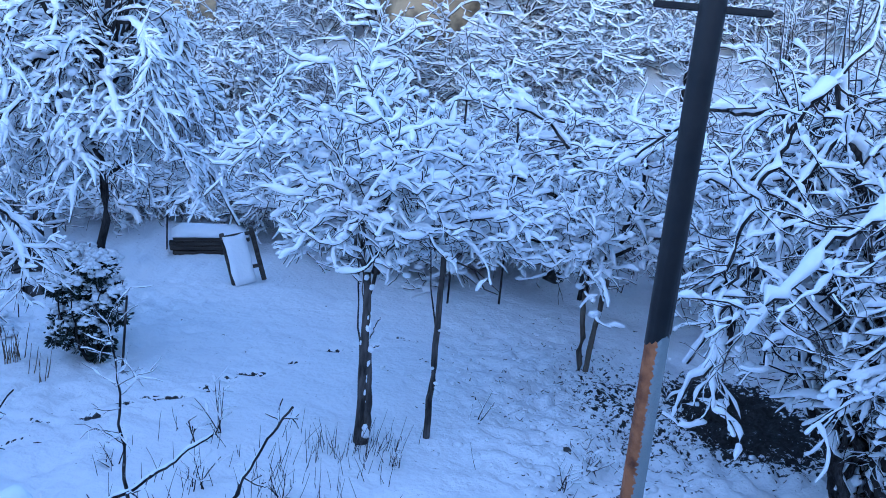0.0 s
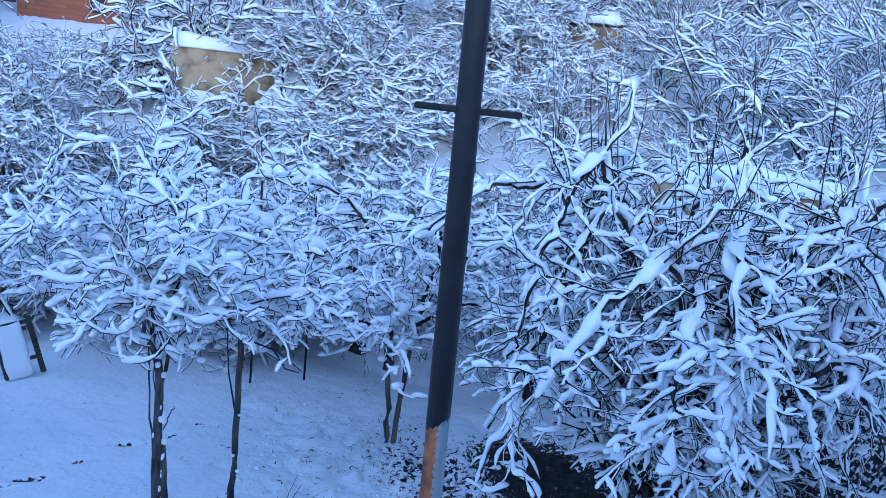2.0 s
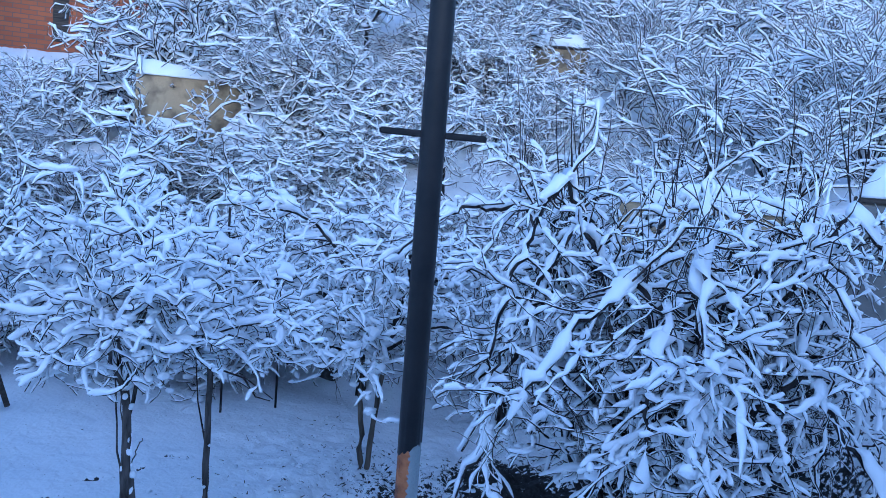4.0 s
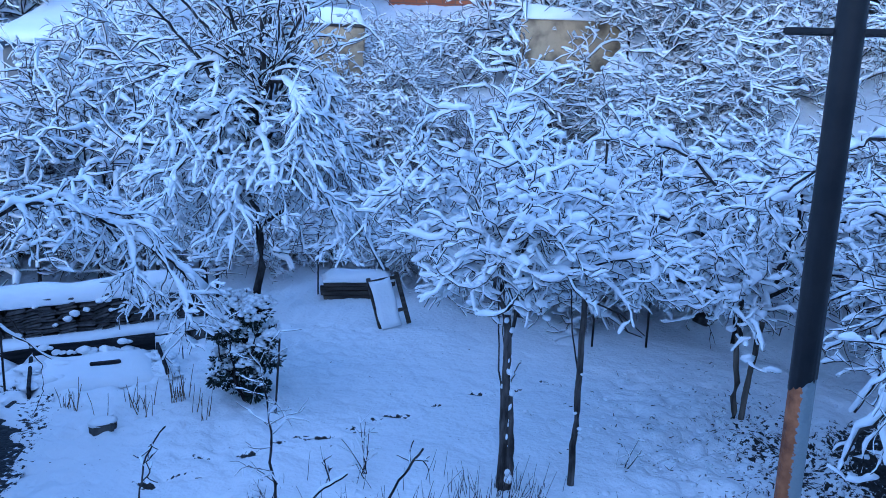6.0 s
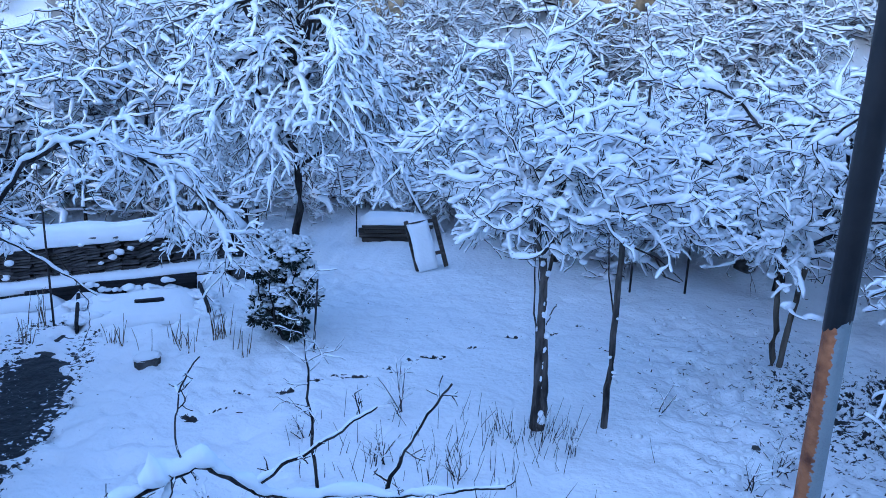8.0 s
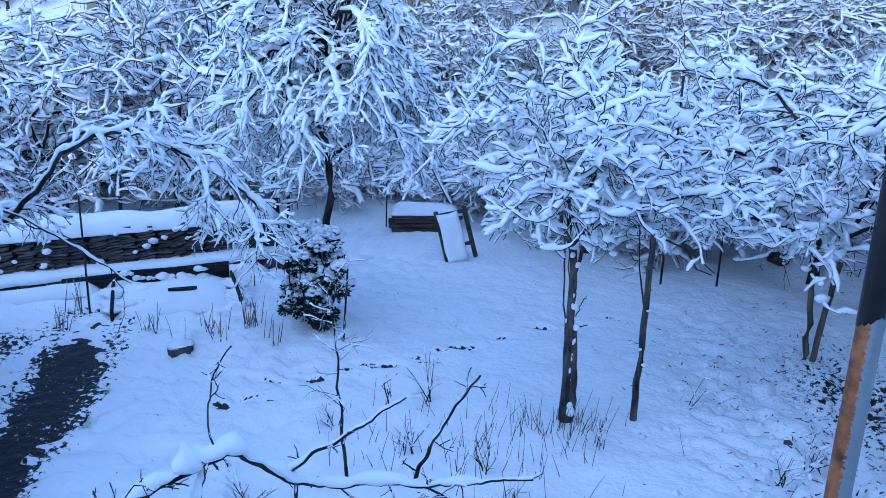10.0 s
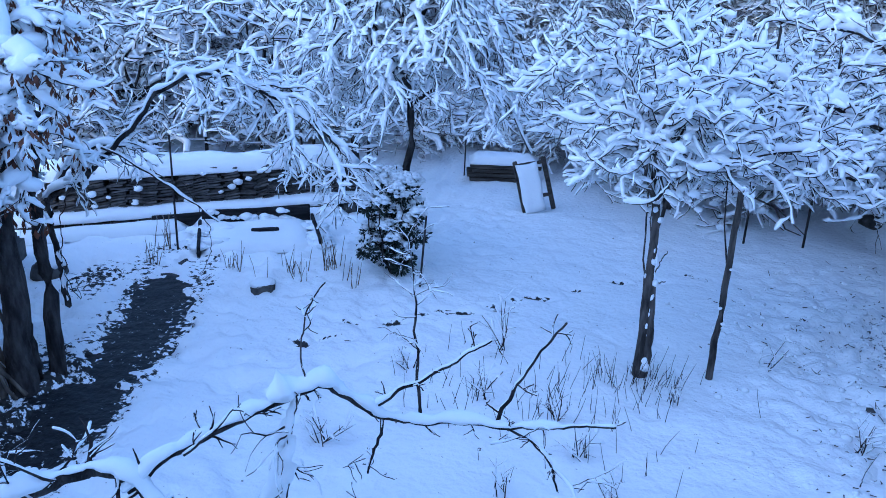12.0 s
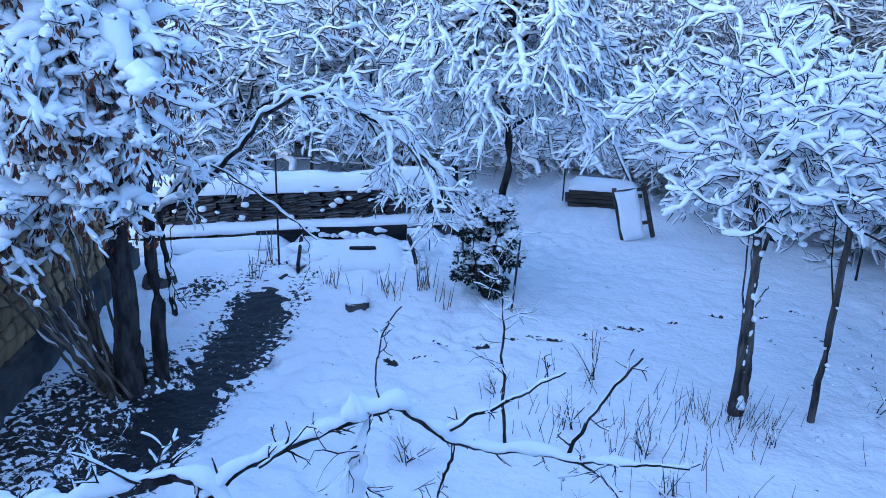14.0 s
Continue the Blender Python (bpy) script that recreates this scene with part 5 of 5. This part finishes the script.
def low_woodpile():
    ob = thing("wood_stack", -2.3, 16.3, ground_z(-2.3, 16.3), "low dark stack of boards under a deep pillow of snow", "wood stack", rz=14)
    rng = np.random.default_rng(8)
    for r in range(4):
        part("board", box(1.35 + rng.normal(0, 0.04), 0.5, 0.075, rng.normal(0, 0.03), rng.normal(0, 0.02), 0.05 + r * 0.085, 0.01), OLD_WOOD, ob)
    part("snow_pillow", snow_slab(1.36, 0.55, 0.11, 35, ny=15), parent=ob, label="deep pillow of snow", matrix=pose(0, 0, 0.37))


low_woodpile()


def leaning_frame():
    ob = thing("leaning_frame", -1.3, 14.35, ground_z(-1.3, 14.35), "wooden frame leaning back, covered with snow", "garden frame", rz=22)
    ob.matrix_basis = ob.matrix_basis @ pose(0, 0, 0, 0, -10, 0)
    t = pose(0, 0, 0, -28, 0, 0)
    for s in (-1, 1):
        part("leg", box(0.075, 0.07, 0.95, s * 0.26, 0.22, 0.42, 0.008, t), OLD_WOOD, ob)
    for z in (0.25, 0.78):
        part("rail", box(0.46, 0.05, 0.06, 0, -0.02 + z * 0.5, z, 0.008, t), OLD_WOOD, ob)
    sp = snow_slab(0.38, 0.86, 0.06, 37, over=0.0, nx=10, ny=12)
    part("snow", sp, parent=ob, matrix=Matrix.Translation((-0.08, 0.14, 0.42)) @ pose(0, 0, 0, 62, 0, 0))


leaning_frame()


def trellis():
    ob = thing("trellis", -5.5, 14.7, ground_z(-5.5, 14.7), "thin trellis of poles with a snowy cross pole", "trellis", rz=12)
    rng = np.random.default_rng(9)
    for x in (-0.4, 0.6):
        z = np.linspace(-0.1, 3.5, 8)
        one_tube("post", np.stack([x + rng.normal(0, 0.01, 8), 0 * z, z], -1), np.full(8, 0.022), BARK, ob, 6)
    xs = np.linspace(-0.55, 0.8, 8)
    P = np.stack([xs, 0 * xs - 0.03, 3.05 + rng.normal(0, 0.01, 8)], -1)
    one_tube("cross_pole", P, np.full(8, 0.025), BARK, ob, 6)
    sp = Pile()
    sp.snow(P[None], np.full((1, 8), 0.025), 0.08, rng, 6, 1.0)
    part("snow", sp.mesh("snow", SNOW), parent=ob)


trellis()


def plank_on_posts():
    """A thick plank with a straight bed of snow among the crowns."""
    ob = thing("snowy_rail", 2.55, 13.9, ground_z(2.55, 13.9), "horizontal pole on posts carrying a straight bed of snow", "rail")
    xs = np.linspace(-0.5, 0.5, 9)
    P = np.stack([xs, 0 * xs, 3.45 - ob.location.z - 0.06 * xs], -1)
    one_tube("pole", P, np.full(9, 0.03), BARK, ob, 7)
    for x in (-0.45, 0.45):
        z = np.linspace(-0.2, 3.45 - ob.location.z - 0.06 * x, 6)
        one_tube("post", np.stack([x + 0 * z, 0.02 + 0 * z, z], -1), np.full(6, 0.02), BARK, ob, 6)
    sp = Pile()
    sp.snow(P[None], np.full((1, 9), 0.03), 0.16, np.random.default_rng(1), 7, 1.0)
    part("snow", sp.mesh("snow", SNOW), parent=ob)


plank_on_posts()


def wire_fence():
    ob = thing("wire_fence", -8.0, 15.2, 0.0, "low garden fence of thin posts and wires", "fence", rz=8)
    rng = np.random.default_rng(12)
    for i, x in enumerate(np.arange(-3.5, 4.0, 1.1)):
        z = np.linspace(-0.1, 1.2, 6)
        one_tube("post", np.stack([x + rng.normal(0, 0.012, 6), 0.05 * rng.normal(0, 1) + 0 * z, z], -1), np.full(6, 0.035), BARK, ob, 6)
    for h in (0.5, 0.85, 1.12):
        xs = np.linspace(-3.6, 3.6, 30)
        P = np.stack([xs, -0.04 + 0 * xs, h - 0.03 * np.abs(np.sin(xs * 2.85))], -1)
        one_tube("wire", P, np.full(30, 0.006), BARK, ob, 4)
        sp = Pile()
        sp.snow(P[None], np.full((1, 30), 0.006), 0.035, rng, 5, 0.85)
        part("snow", sp.mesh("snow", SNOW), parent=ob)


wire_fence()


def thin_stake(x, y, h, lean, label):
    ob = thing("garden_cane", x, y, ground_z(x, y), label, "stake")
    z = np.linspace(-0.1, h, 8)
    one_tube("cane", np.stack([lean * z, 0 * z, z], -1), np.linspace(0.016, 0.013, 8), BARK, ob, 6)


thin_stake(-6.2, 10.7, 1.75, 0.0, "thin dark upright garden cane in the snow")
thin_stake(-2.35, 10.3, 1.0, 0.06, "thin bare cane beside the evergreen shrub")
thin_stake(-3.1, 16.3, 1.2, 0.0, "thin dark cane by the wood stack")


def rock(x, y, s, seed):
    ob = thing("rock", x, y, ground_z(x, y), "dark rough stone half under snow", "rock")
    rng = np.random.default_rng(seed)
    p = Pile()
    blobs(p, [(0, 0, s * 0.3)], [s], rng, 0.7)
    part("stone", p.mesh("stone", ROCK, False), parent=ob)
    q = Pile()
    blobs(q, [(0, 0.05, s * 0.75)], [s * 0.8], rng, 0.4)
    part("snow", q.mesh("snow", SNOW), parent=ob)


rock(4.2, 15.0, 0.24, 3)
rock(2.9, 8.8, 0.045, 5)
rock(-7.2, 9.2, 0.25, 6)

# dry perennials and weeds
for i, (x, y, n, h, r) in enumerate([(-6.12, 9.95, 8, 0.4, 0.1), (-5.0, 10.2, 12, 0.38, 0.16), (-4.05, 10.25, 10, 0.5, 0.18), (-3.75, 10.6, 22, 0.5, 0.14), (-6.35, 10.6, 9, 0.6, 0.18), (-4.3, 10.4, 6, 0.35, 0.1), (-3.3, 10.1, 6, 0.4, 0.15)]):
    small_shrub("dry_perennial", x, y, 200 + i, n, h, "clump of dry brown stems standing in snow", group="dry perennials", spread_r=r, lean=0.14, category="dry plant")
for i, (x, y, n, h, s) in enumerate([(-1.0, 7.75, 6, 0.4, 3), (-0.95, 8.9, 6, 0.55, 3), (1.9, 9.35, 4, 0.4, 3), (-1.9, 8.2, 5, 0.35, 2), (0.95, 8.3, 5, 0.32, 2), (0.1, 7.0, 8, 0.3, 2), (-0.2, 7.6, 5, 0.35, 3), (-2.2, 6.6, 7, 0.4, 3), (3.0, 8.4, 7, 0.5, 3), (2.6, 8.0, 6, 0.4, 3), (0.4, 6.4, 6, 0.3, 3), (-0.5, 6.3, 6, 0.35, 2)]):
    small_shrub("bare_weed", x, y, 240 + i, n, h, "small bare twiggy weed with specks of snow", group="bare weeds", spread_r=0.09, lean=0.4, side=s, category="weed", mat_=TWIG)


def tall_grass():
    rng = np.random.default_rng(77)
    n = 190
    x, y = rng.normal(-0.2, 0.75, n), rng.normal(7.9, 0.6, n)
    near = rng.random(n) < 0.3
    x, y = np.where(near, rng.normal(0.5, 0.25, n), x), np.where(near, rng.normal(8.55, 0.2, n), y)
    z = land(x, y) + dips(x, y) - 0.02
    w = np.stack([rng.normal(0, 0.2, n), rng.normal(0, 0.2, n), np.ones(n)], -1)
    Q = grow(np.stack([x, y, z], -1), w, rng.uniform(0.12, 0.42, n), 4, 0.1, 0, rng)
    p = Pile()
    p.tubes(Q, taper(np.full(n, 0.0042), np.full(n, 0.002), 4), 3)
    tagged(new("dry_grass", p.mesh("dry_grass", TWIG)), "thin dry grass stalks poking out of the snow", "grass", kind="stuff")


tall_grass()

def fallen_bits():
    """Twigs and clods of snow that dropped on the lawn beside the large bush, and dashes for footprint shade."""
    rng = np.random.default_rng(88)
    n = 900
    x, y = rng.normal(3.5, 0.85, n), rng.normal(9.2, 1.7, n)
    keep = (y > 6.5) & (vnoise(x, y, 0.6, 31) + 0.25 * rng.random(n) > 0.52)
    x, y = x[keep], y[keep]
    n = len(x)
    z = land(x, y) + dips(x, y)
    w = np.stack([rng.normal(0, 1, n), rng.normal(0, 1, n), rng.normal(0.1, 0.25, n)], -1)
    Q = grow(np.stack([x, y, z], -1), w, rng.uniform(0.02, 0.09, n), 3, 0.4, 0, rng)
    p = Pile()
    p.tubes(Q, taper(rng.uniform(0.004, 0.011, n), np.full(n, 0.003), 3), 4)
    # dark dashes along the steps stand in for the shade inside the footprints
    for px, py in STEPS:
        k = 2
        s = np.stack([px + rng.normal(0, 0.11, k), py + rng.normal(0, 0.03, k), np.zeros(k)], -1)
        s[:, 2] = land(s[:, 0], s[:, 1]) + dips(s[:, 0], s[:, 1]) - 0.002
        g = np.stack([np.ones(k), rng.normal(0.2, 0.3, k), np.zeros(k)], -1)
        p.tubes(grow(s, g, rng.uniform(0.05, 0.16, k), 3, 0.2, 0, rng), taper(rng.uniform(0.004, 0.012, k), np.full(k, 0.003), 3), 4)
    tagged(new("litter_and_print_shade", p.mesh("litter_and_print_shade", TWIG)), "small dark fallen twigs and leaf bits on the snow, and dark dashes for footprint shade", "litter", kind="stuff")
    m = 420
    x, y = rng.normal(3.3, 0.9, m), rng.normal(9.4, 1.7, m)
    q = Pile()
    blobs(q, np.stack([x, y, land(x, y) + dips(x, y) + 0.004], -1), 0.012 + 0.04 * rng.random(m) ** 2, rng, 0.7, 1)
    tagged(new("snow_clods", q.mesh("snow_clods", SNOW)), "small clods of snow dropped from the branches", "snow", kind="stuff")


fallen_bits()

# ---- the trees and shrubs behind ----
def shape(name, seed, label, category, **kw):
    ob = tree(name, 0, -200, -50, label, seed, k_snow=3, split_limbs=False, category=category, **kw)
    return ob


SMALL = ((7, 1.1, 52, -0.05), (5, 0.6, 52, -0.15), (2, 0.36, 54, -0.25))
KINDS = [
    shape("snowy_tree", 301, "bare garden tree white with snow on every twig", "tree", height=1.5, trunk=0.07, limbs=8, limb_len=2.3, limb_angle=50, limb_lift=0.0, levels=SMALL, thick=(0.095, 0.07, 0.055), limb_snow=0.1, fine=0.009, lumps=200, lump_size=0.085),
    shape("snowy_tree", 302, "bare tree with upright snowy branches", "tree", height=1.2, trunk=0.06, limbs=9, limb_len=2.6, limb_angle=32, limb_lift=0.12, levels=((6, 1.2, 38, 0.0), (4, 0.62, 42, -0.1), (2, 0.38, 45, -0.3)), thick=(0.08, 0.064, 0.05), limb_snow=0.085, fine=0.009, lumps=200, lump_size=0.085),
    shape("snowy_shrub", 303, "wide shrub bowed down by snow", "shrub", height=0.5, trunk=0.06, limbs=10, limb_len=2.2, limb_angle=65, limb_lift=-0.05, levels=SMALL, thick=(0.1, 0.075, 0.055), limb_snow=0.1, leader=False, fine=0.009, lumps=200, lump_size=0.085),
    shape("snowy_shrub", 304, "shrub of long thin upright rods powdered with snow", "shrub", height=0.35, trunk=0.05, limbs=15, limb_len=2.8, limb_angle=38, limb_lift=-0.12, levels=((6, 1.1, 24, -0.1), (5, 0.6, 30, -0.2)), thick=(0.065, 0.05), limb_snow=0.08, leader=False, wander=0.2, fine=0.009),
    shape("hillside_tree", 305, "distant bare tree powdered with snow", "tree", height=1.2, trunk=0.07, limbs=9, limb_len=2.4, limb_angle=45, limb_lift=0.05, levels=((6, 1.2, 45, 0.0), (5, 0.7, 48, -0.1)), thick=(0.095, 0.085), limb_snow=0.1, fine=0.012),
    shape("hillside_shrub", 306, "distant snowy shrub on the slope", "shrub", height=0.4, trunk=0.06, limbs=10, limb_len=1.9, limb_angle=60, limb_lift=0.0, levels=((5, 1.0, 50, -0.1), (5, 0.55, 50, -0.2)), thick=(0.1, 0.085), limb_snow=0.1, leader=False, fine=0.012),
]
SPOTS = [
    # close behind the garden
    (2, 9.6, 20.6, 0.8), (1, 10.4, 21.4, 0.8), (2, 8.9, 21.3, 0.8), (1, 9.4, 19.6, 0.7), (2, 10.9, 19.8, 0.7), (2, -11.9, 21.6, 0.9), (2, 4.2, 19.0, 0.9), (1, 4.1, 19.9, 0.8), (2, 4.6, 18.3, 0.7), (3, 15.5, 13.6, 1.0), (3, 18.0, 15.5, 1.2), (3, 20.5, 18.0, 1.3), (3, 17.0, 12.4, 1.0), (2, 5.3, 19.3, 0.8),
    (1, 1.0, 20.7, 1.0), (2, -4.2, 22.4, 0.95), (2, -3.8, 23.2, 1.0), (2, -4.7, 23.2, 0.95), (2, -5.6, 23.1, 1.0), (2, -5.2, 22.3, 0.95), (2, -3.1, 22.2, 1.1), (1, -2.5, 22.9, 0.8), (2, -1.9, 21.8, 0.8), (2, 1.5, 21.2, 0.6), (1, 1.2, 21.9, 0.62), (1, 3.5, 21.8, 0.62), (2, 4.0, 21.9, 0.8), (2, 3.1, 21.0, 0.5), (2, 11.6, 20.4, 0.6), (1, 12.7, 20.8, 0.5), (3, 13.7, 20.4, 0.9), (0, -10.6, 20.8, 0.8), (2, -12.6, 21.8, 0.7), (1, -9.4, 22.9, 0.9), (2, -7.9, 23.6, 0.9), (1, -7.2, 21.6, 0.75), (0, -11.2, 22.6, 0.9), (2, -10.4, 24.2, 1.1),
    (0, -5.4, 16.2, 1.05), (2, -7.8, 16.8, 1.0), (0, -9.5, 14.9, 1.1), (2, -1.6, 18.6, 0.7), (0, 0.9, 15.4, 1.0), (2, 2.2, 16.8, 1.1), (2, -3.2, 19.4, 0.7), (2, 0.4, 19.5, 1.2),
    (0, 4.6, 14.3, 1.0), (2, 5.2, 16.3, 1.0), (0, 6.6, 12.6, 0.9), (2, 7.6, 15.0, 0.8), (1, -8.7, 18.9, 1.25), (0, -11.6, 16.9, 1.2), (2, -6.6, 20.5, 0.7), (2, -9.9, 12.6, 0.9),
    (2, -11.4, 14.0, 1.0), (0, -12.6, 12.2, 1.2), (2, -1.0, 21.2, 1.0), (1, 4.4, 20.9, 1.0), (1, 6.4, 21.6, 1.1), (3, 8.4, 20.6, 0.75), (2, 3.0, 19.2, 0.7),
    (3, 9.8, 18.2, 0.8), (2, 3.6, 17.6, 0.8), (2, 5.6, 18.2, 0.8), (0, 7.4, 18.0, 0.7), (2, 9.4, 16.6, 0.8), (2, 6.7, 15.9, 0.8), (1, 8.6, 15.4, 0.7), (1, 4.9, 19.6, 0.8), (2, 7.0, 20.0, 0.7), (2, 9.0, 19.4, 0.7), (2, 11.0, 17.6, 0.6), (1, 1.9, 20.6, 0.9), (2, 0.4, 21.6, 0.7), (2, 1.4, 19.9, 0.9), (2, -0.4, 19.9, 0.9), (2, -8.2, 22.2, 0.7), (2, -11.0, 20.0, 1.0), (0, -13.5, 19.0, 1.2), (2, -14.5, 15.5, 1.1), (2, -9.8, 22.4, 0.8), (2, -2.0, 22.8, 0.9), (1, 1.1, 21.3, 0.7), (2, -7.4, 18.6, 0.9), (2, -0.2, 17.2, 0.9), (2, -4.4, 18.2, 0.7), (2, -10.4, 18.2, 1.0), (2, 3.9, 15.6, 0.8), (5, -3.2, 21.5, 0.6), (5, -1.5, 23.5, 0.6), (5, -2.8, 25.0, 0.6), (5, -1.0, 26.5, 0.6), (5, -3.6, 27.5, 0.55), (5, -2.0, 28.5, 0.5), (5, -0.6, 24.5, 0.6), (5, -1.2, 21.8, 0.7), (5, -3.0, 23.2, 0.6), (5, -0.2, 27.5, 0.6), (5, -4.4, 26.0, 0.6), (5, -2.2, 20.6, 0.7), (5, -2.2, 26.2, 0.55), (5, -0.3, 22.6, 0.7), (5, 0.4, 26.0, 0.8), (4, 1.2, 29.0, 0.9), (4, 0.1, 28.6, 0.8), (4, -4.9, 29.5, 0.9), (2, 8.6, 22.4, 0.8), (2, 5.2, 22.6, 0.8), (1, 10.0, 21.6, 0.8), (3, 14.2, 18.2, 1.25), (3, 16.0, 15.6, 1.35), (3, 12.2, 16.2, 0.75), (3, 15.0, 21.5, 1.2), (1, 13.4, 24.0, 1.1), (3, 17.5, 18.6, 1.3), (2, 11.4, 13.4, 0.7), (3, 13.2, 13.2, 0.9),
]
rng = np.random.default_rng(400)
# the slope above is overgrown all along
for _ in range(105):
    y = 23.5 + 34 * rng.random() ** 1.5
    x = rng.uniform(-0.85, 1.25) * y * 0.95
    if (-6.5 < x < 4.5 and 28.5 < y < 38) or (y < 29 and -0.2 < x / y < 0.03):
        continue
    SPOTS.append((4 + int(rng.random() < 0.5), x, y, 0.85 + 0.03 * (y - 23) + 0.4 * rng.random()))
for k, x, y, s in SPOTS:
    z = float(land(x, y)) - 0.08
    ob = copy_thing(KINDS[k], pose(x, y, z, 0, 0, rng.random() * 360))
    ob.scale = (s * (0.92 + 0.16 * rng.random()), s * (0.92 + 0.16 * rng.random()), s * (0.92 + 0.16 * rng.random()))
for ob in KINDS:
    for c in ob.children_recursive:
        bpy.data.objects.remove(c)
    bpy.data.objects.remove(ob)

# ---- stones of the garden wall ----
def wall_stones():
    rng = np.random.default_rng(55)
    w = 0.27
    nx, nz = int(STONE_LEN / w) + 1, 8
    gx = np.zeros((nz + 1, nx + 1))
    gz = np.zeros((nz + 1, nx + 1))
    for r in range(nz + 1):
        for c in range(nx + 1):
            gx[r, c] = -STONE_LEN / 2 + (c + 0.5 * (r % 2) * 0.6) * w + rng.normal(0, 0.035)
            gz[r, c] = 0.42 + r * 0.178 + rng.normal(0, 0.028) * (0 < r < nz)
    for r in range(nz):
        for c in range(nx):
            q = np.array([(gx[r, c], gz[r, c]), (gx[r, c + 1], gz[r, c + 1]), (gx[r + 1, c + 1], gz[r + 1, c + 1]), (gx[r + 1, c], gz[r + 1, c])])
            mid = q.mean(0)
            out = mid + (q - mid) * 0.93
            cut = []
            for i in range(4):
                a, b = out[i], out[(i + 1) % 4]
                cut += [a + (b - a) * 0.16, a + (b - a) * 0.84]
            cut = np.array(cut)
            face = mid + (cut - mid) * 0.86
            d = 0.035 + 0.02 * rng.random()
            V = [(p[0], 0.04, p[1]) for p in cut] + [(p[0], 0.03 - d * 0.6, p[1]) for p in cut] + [(p[0], 0.03 - d, p[1]) for p in face]
            F = [tuple(range(16, 24))] + [(k + o, (k + 1) % 8 + o, (k + 1) % 8 + 8 + o, k + 8 + o) for o in (0, 8) for k in range(8)]
            me = bpy.data.meshes.new("stone")
            me.from_pydata(V, [], F)
            me.materials.append(STONE)
            part("stone", me, parent=STONE_WALL)


wall_stones()
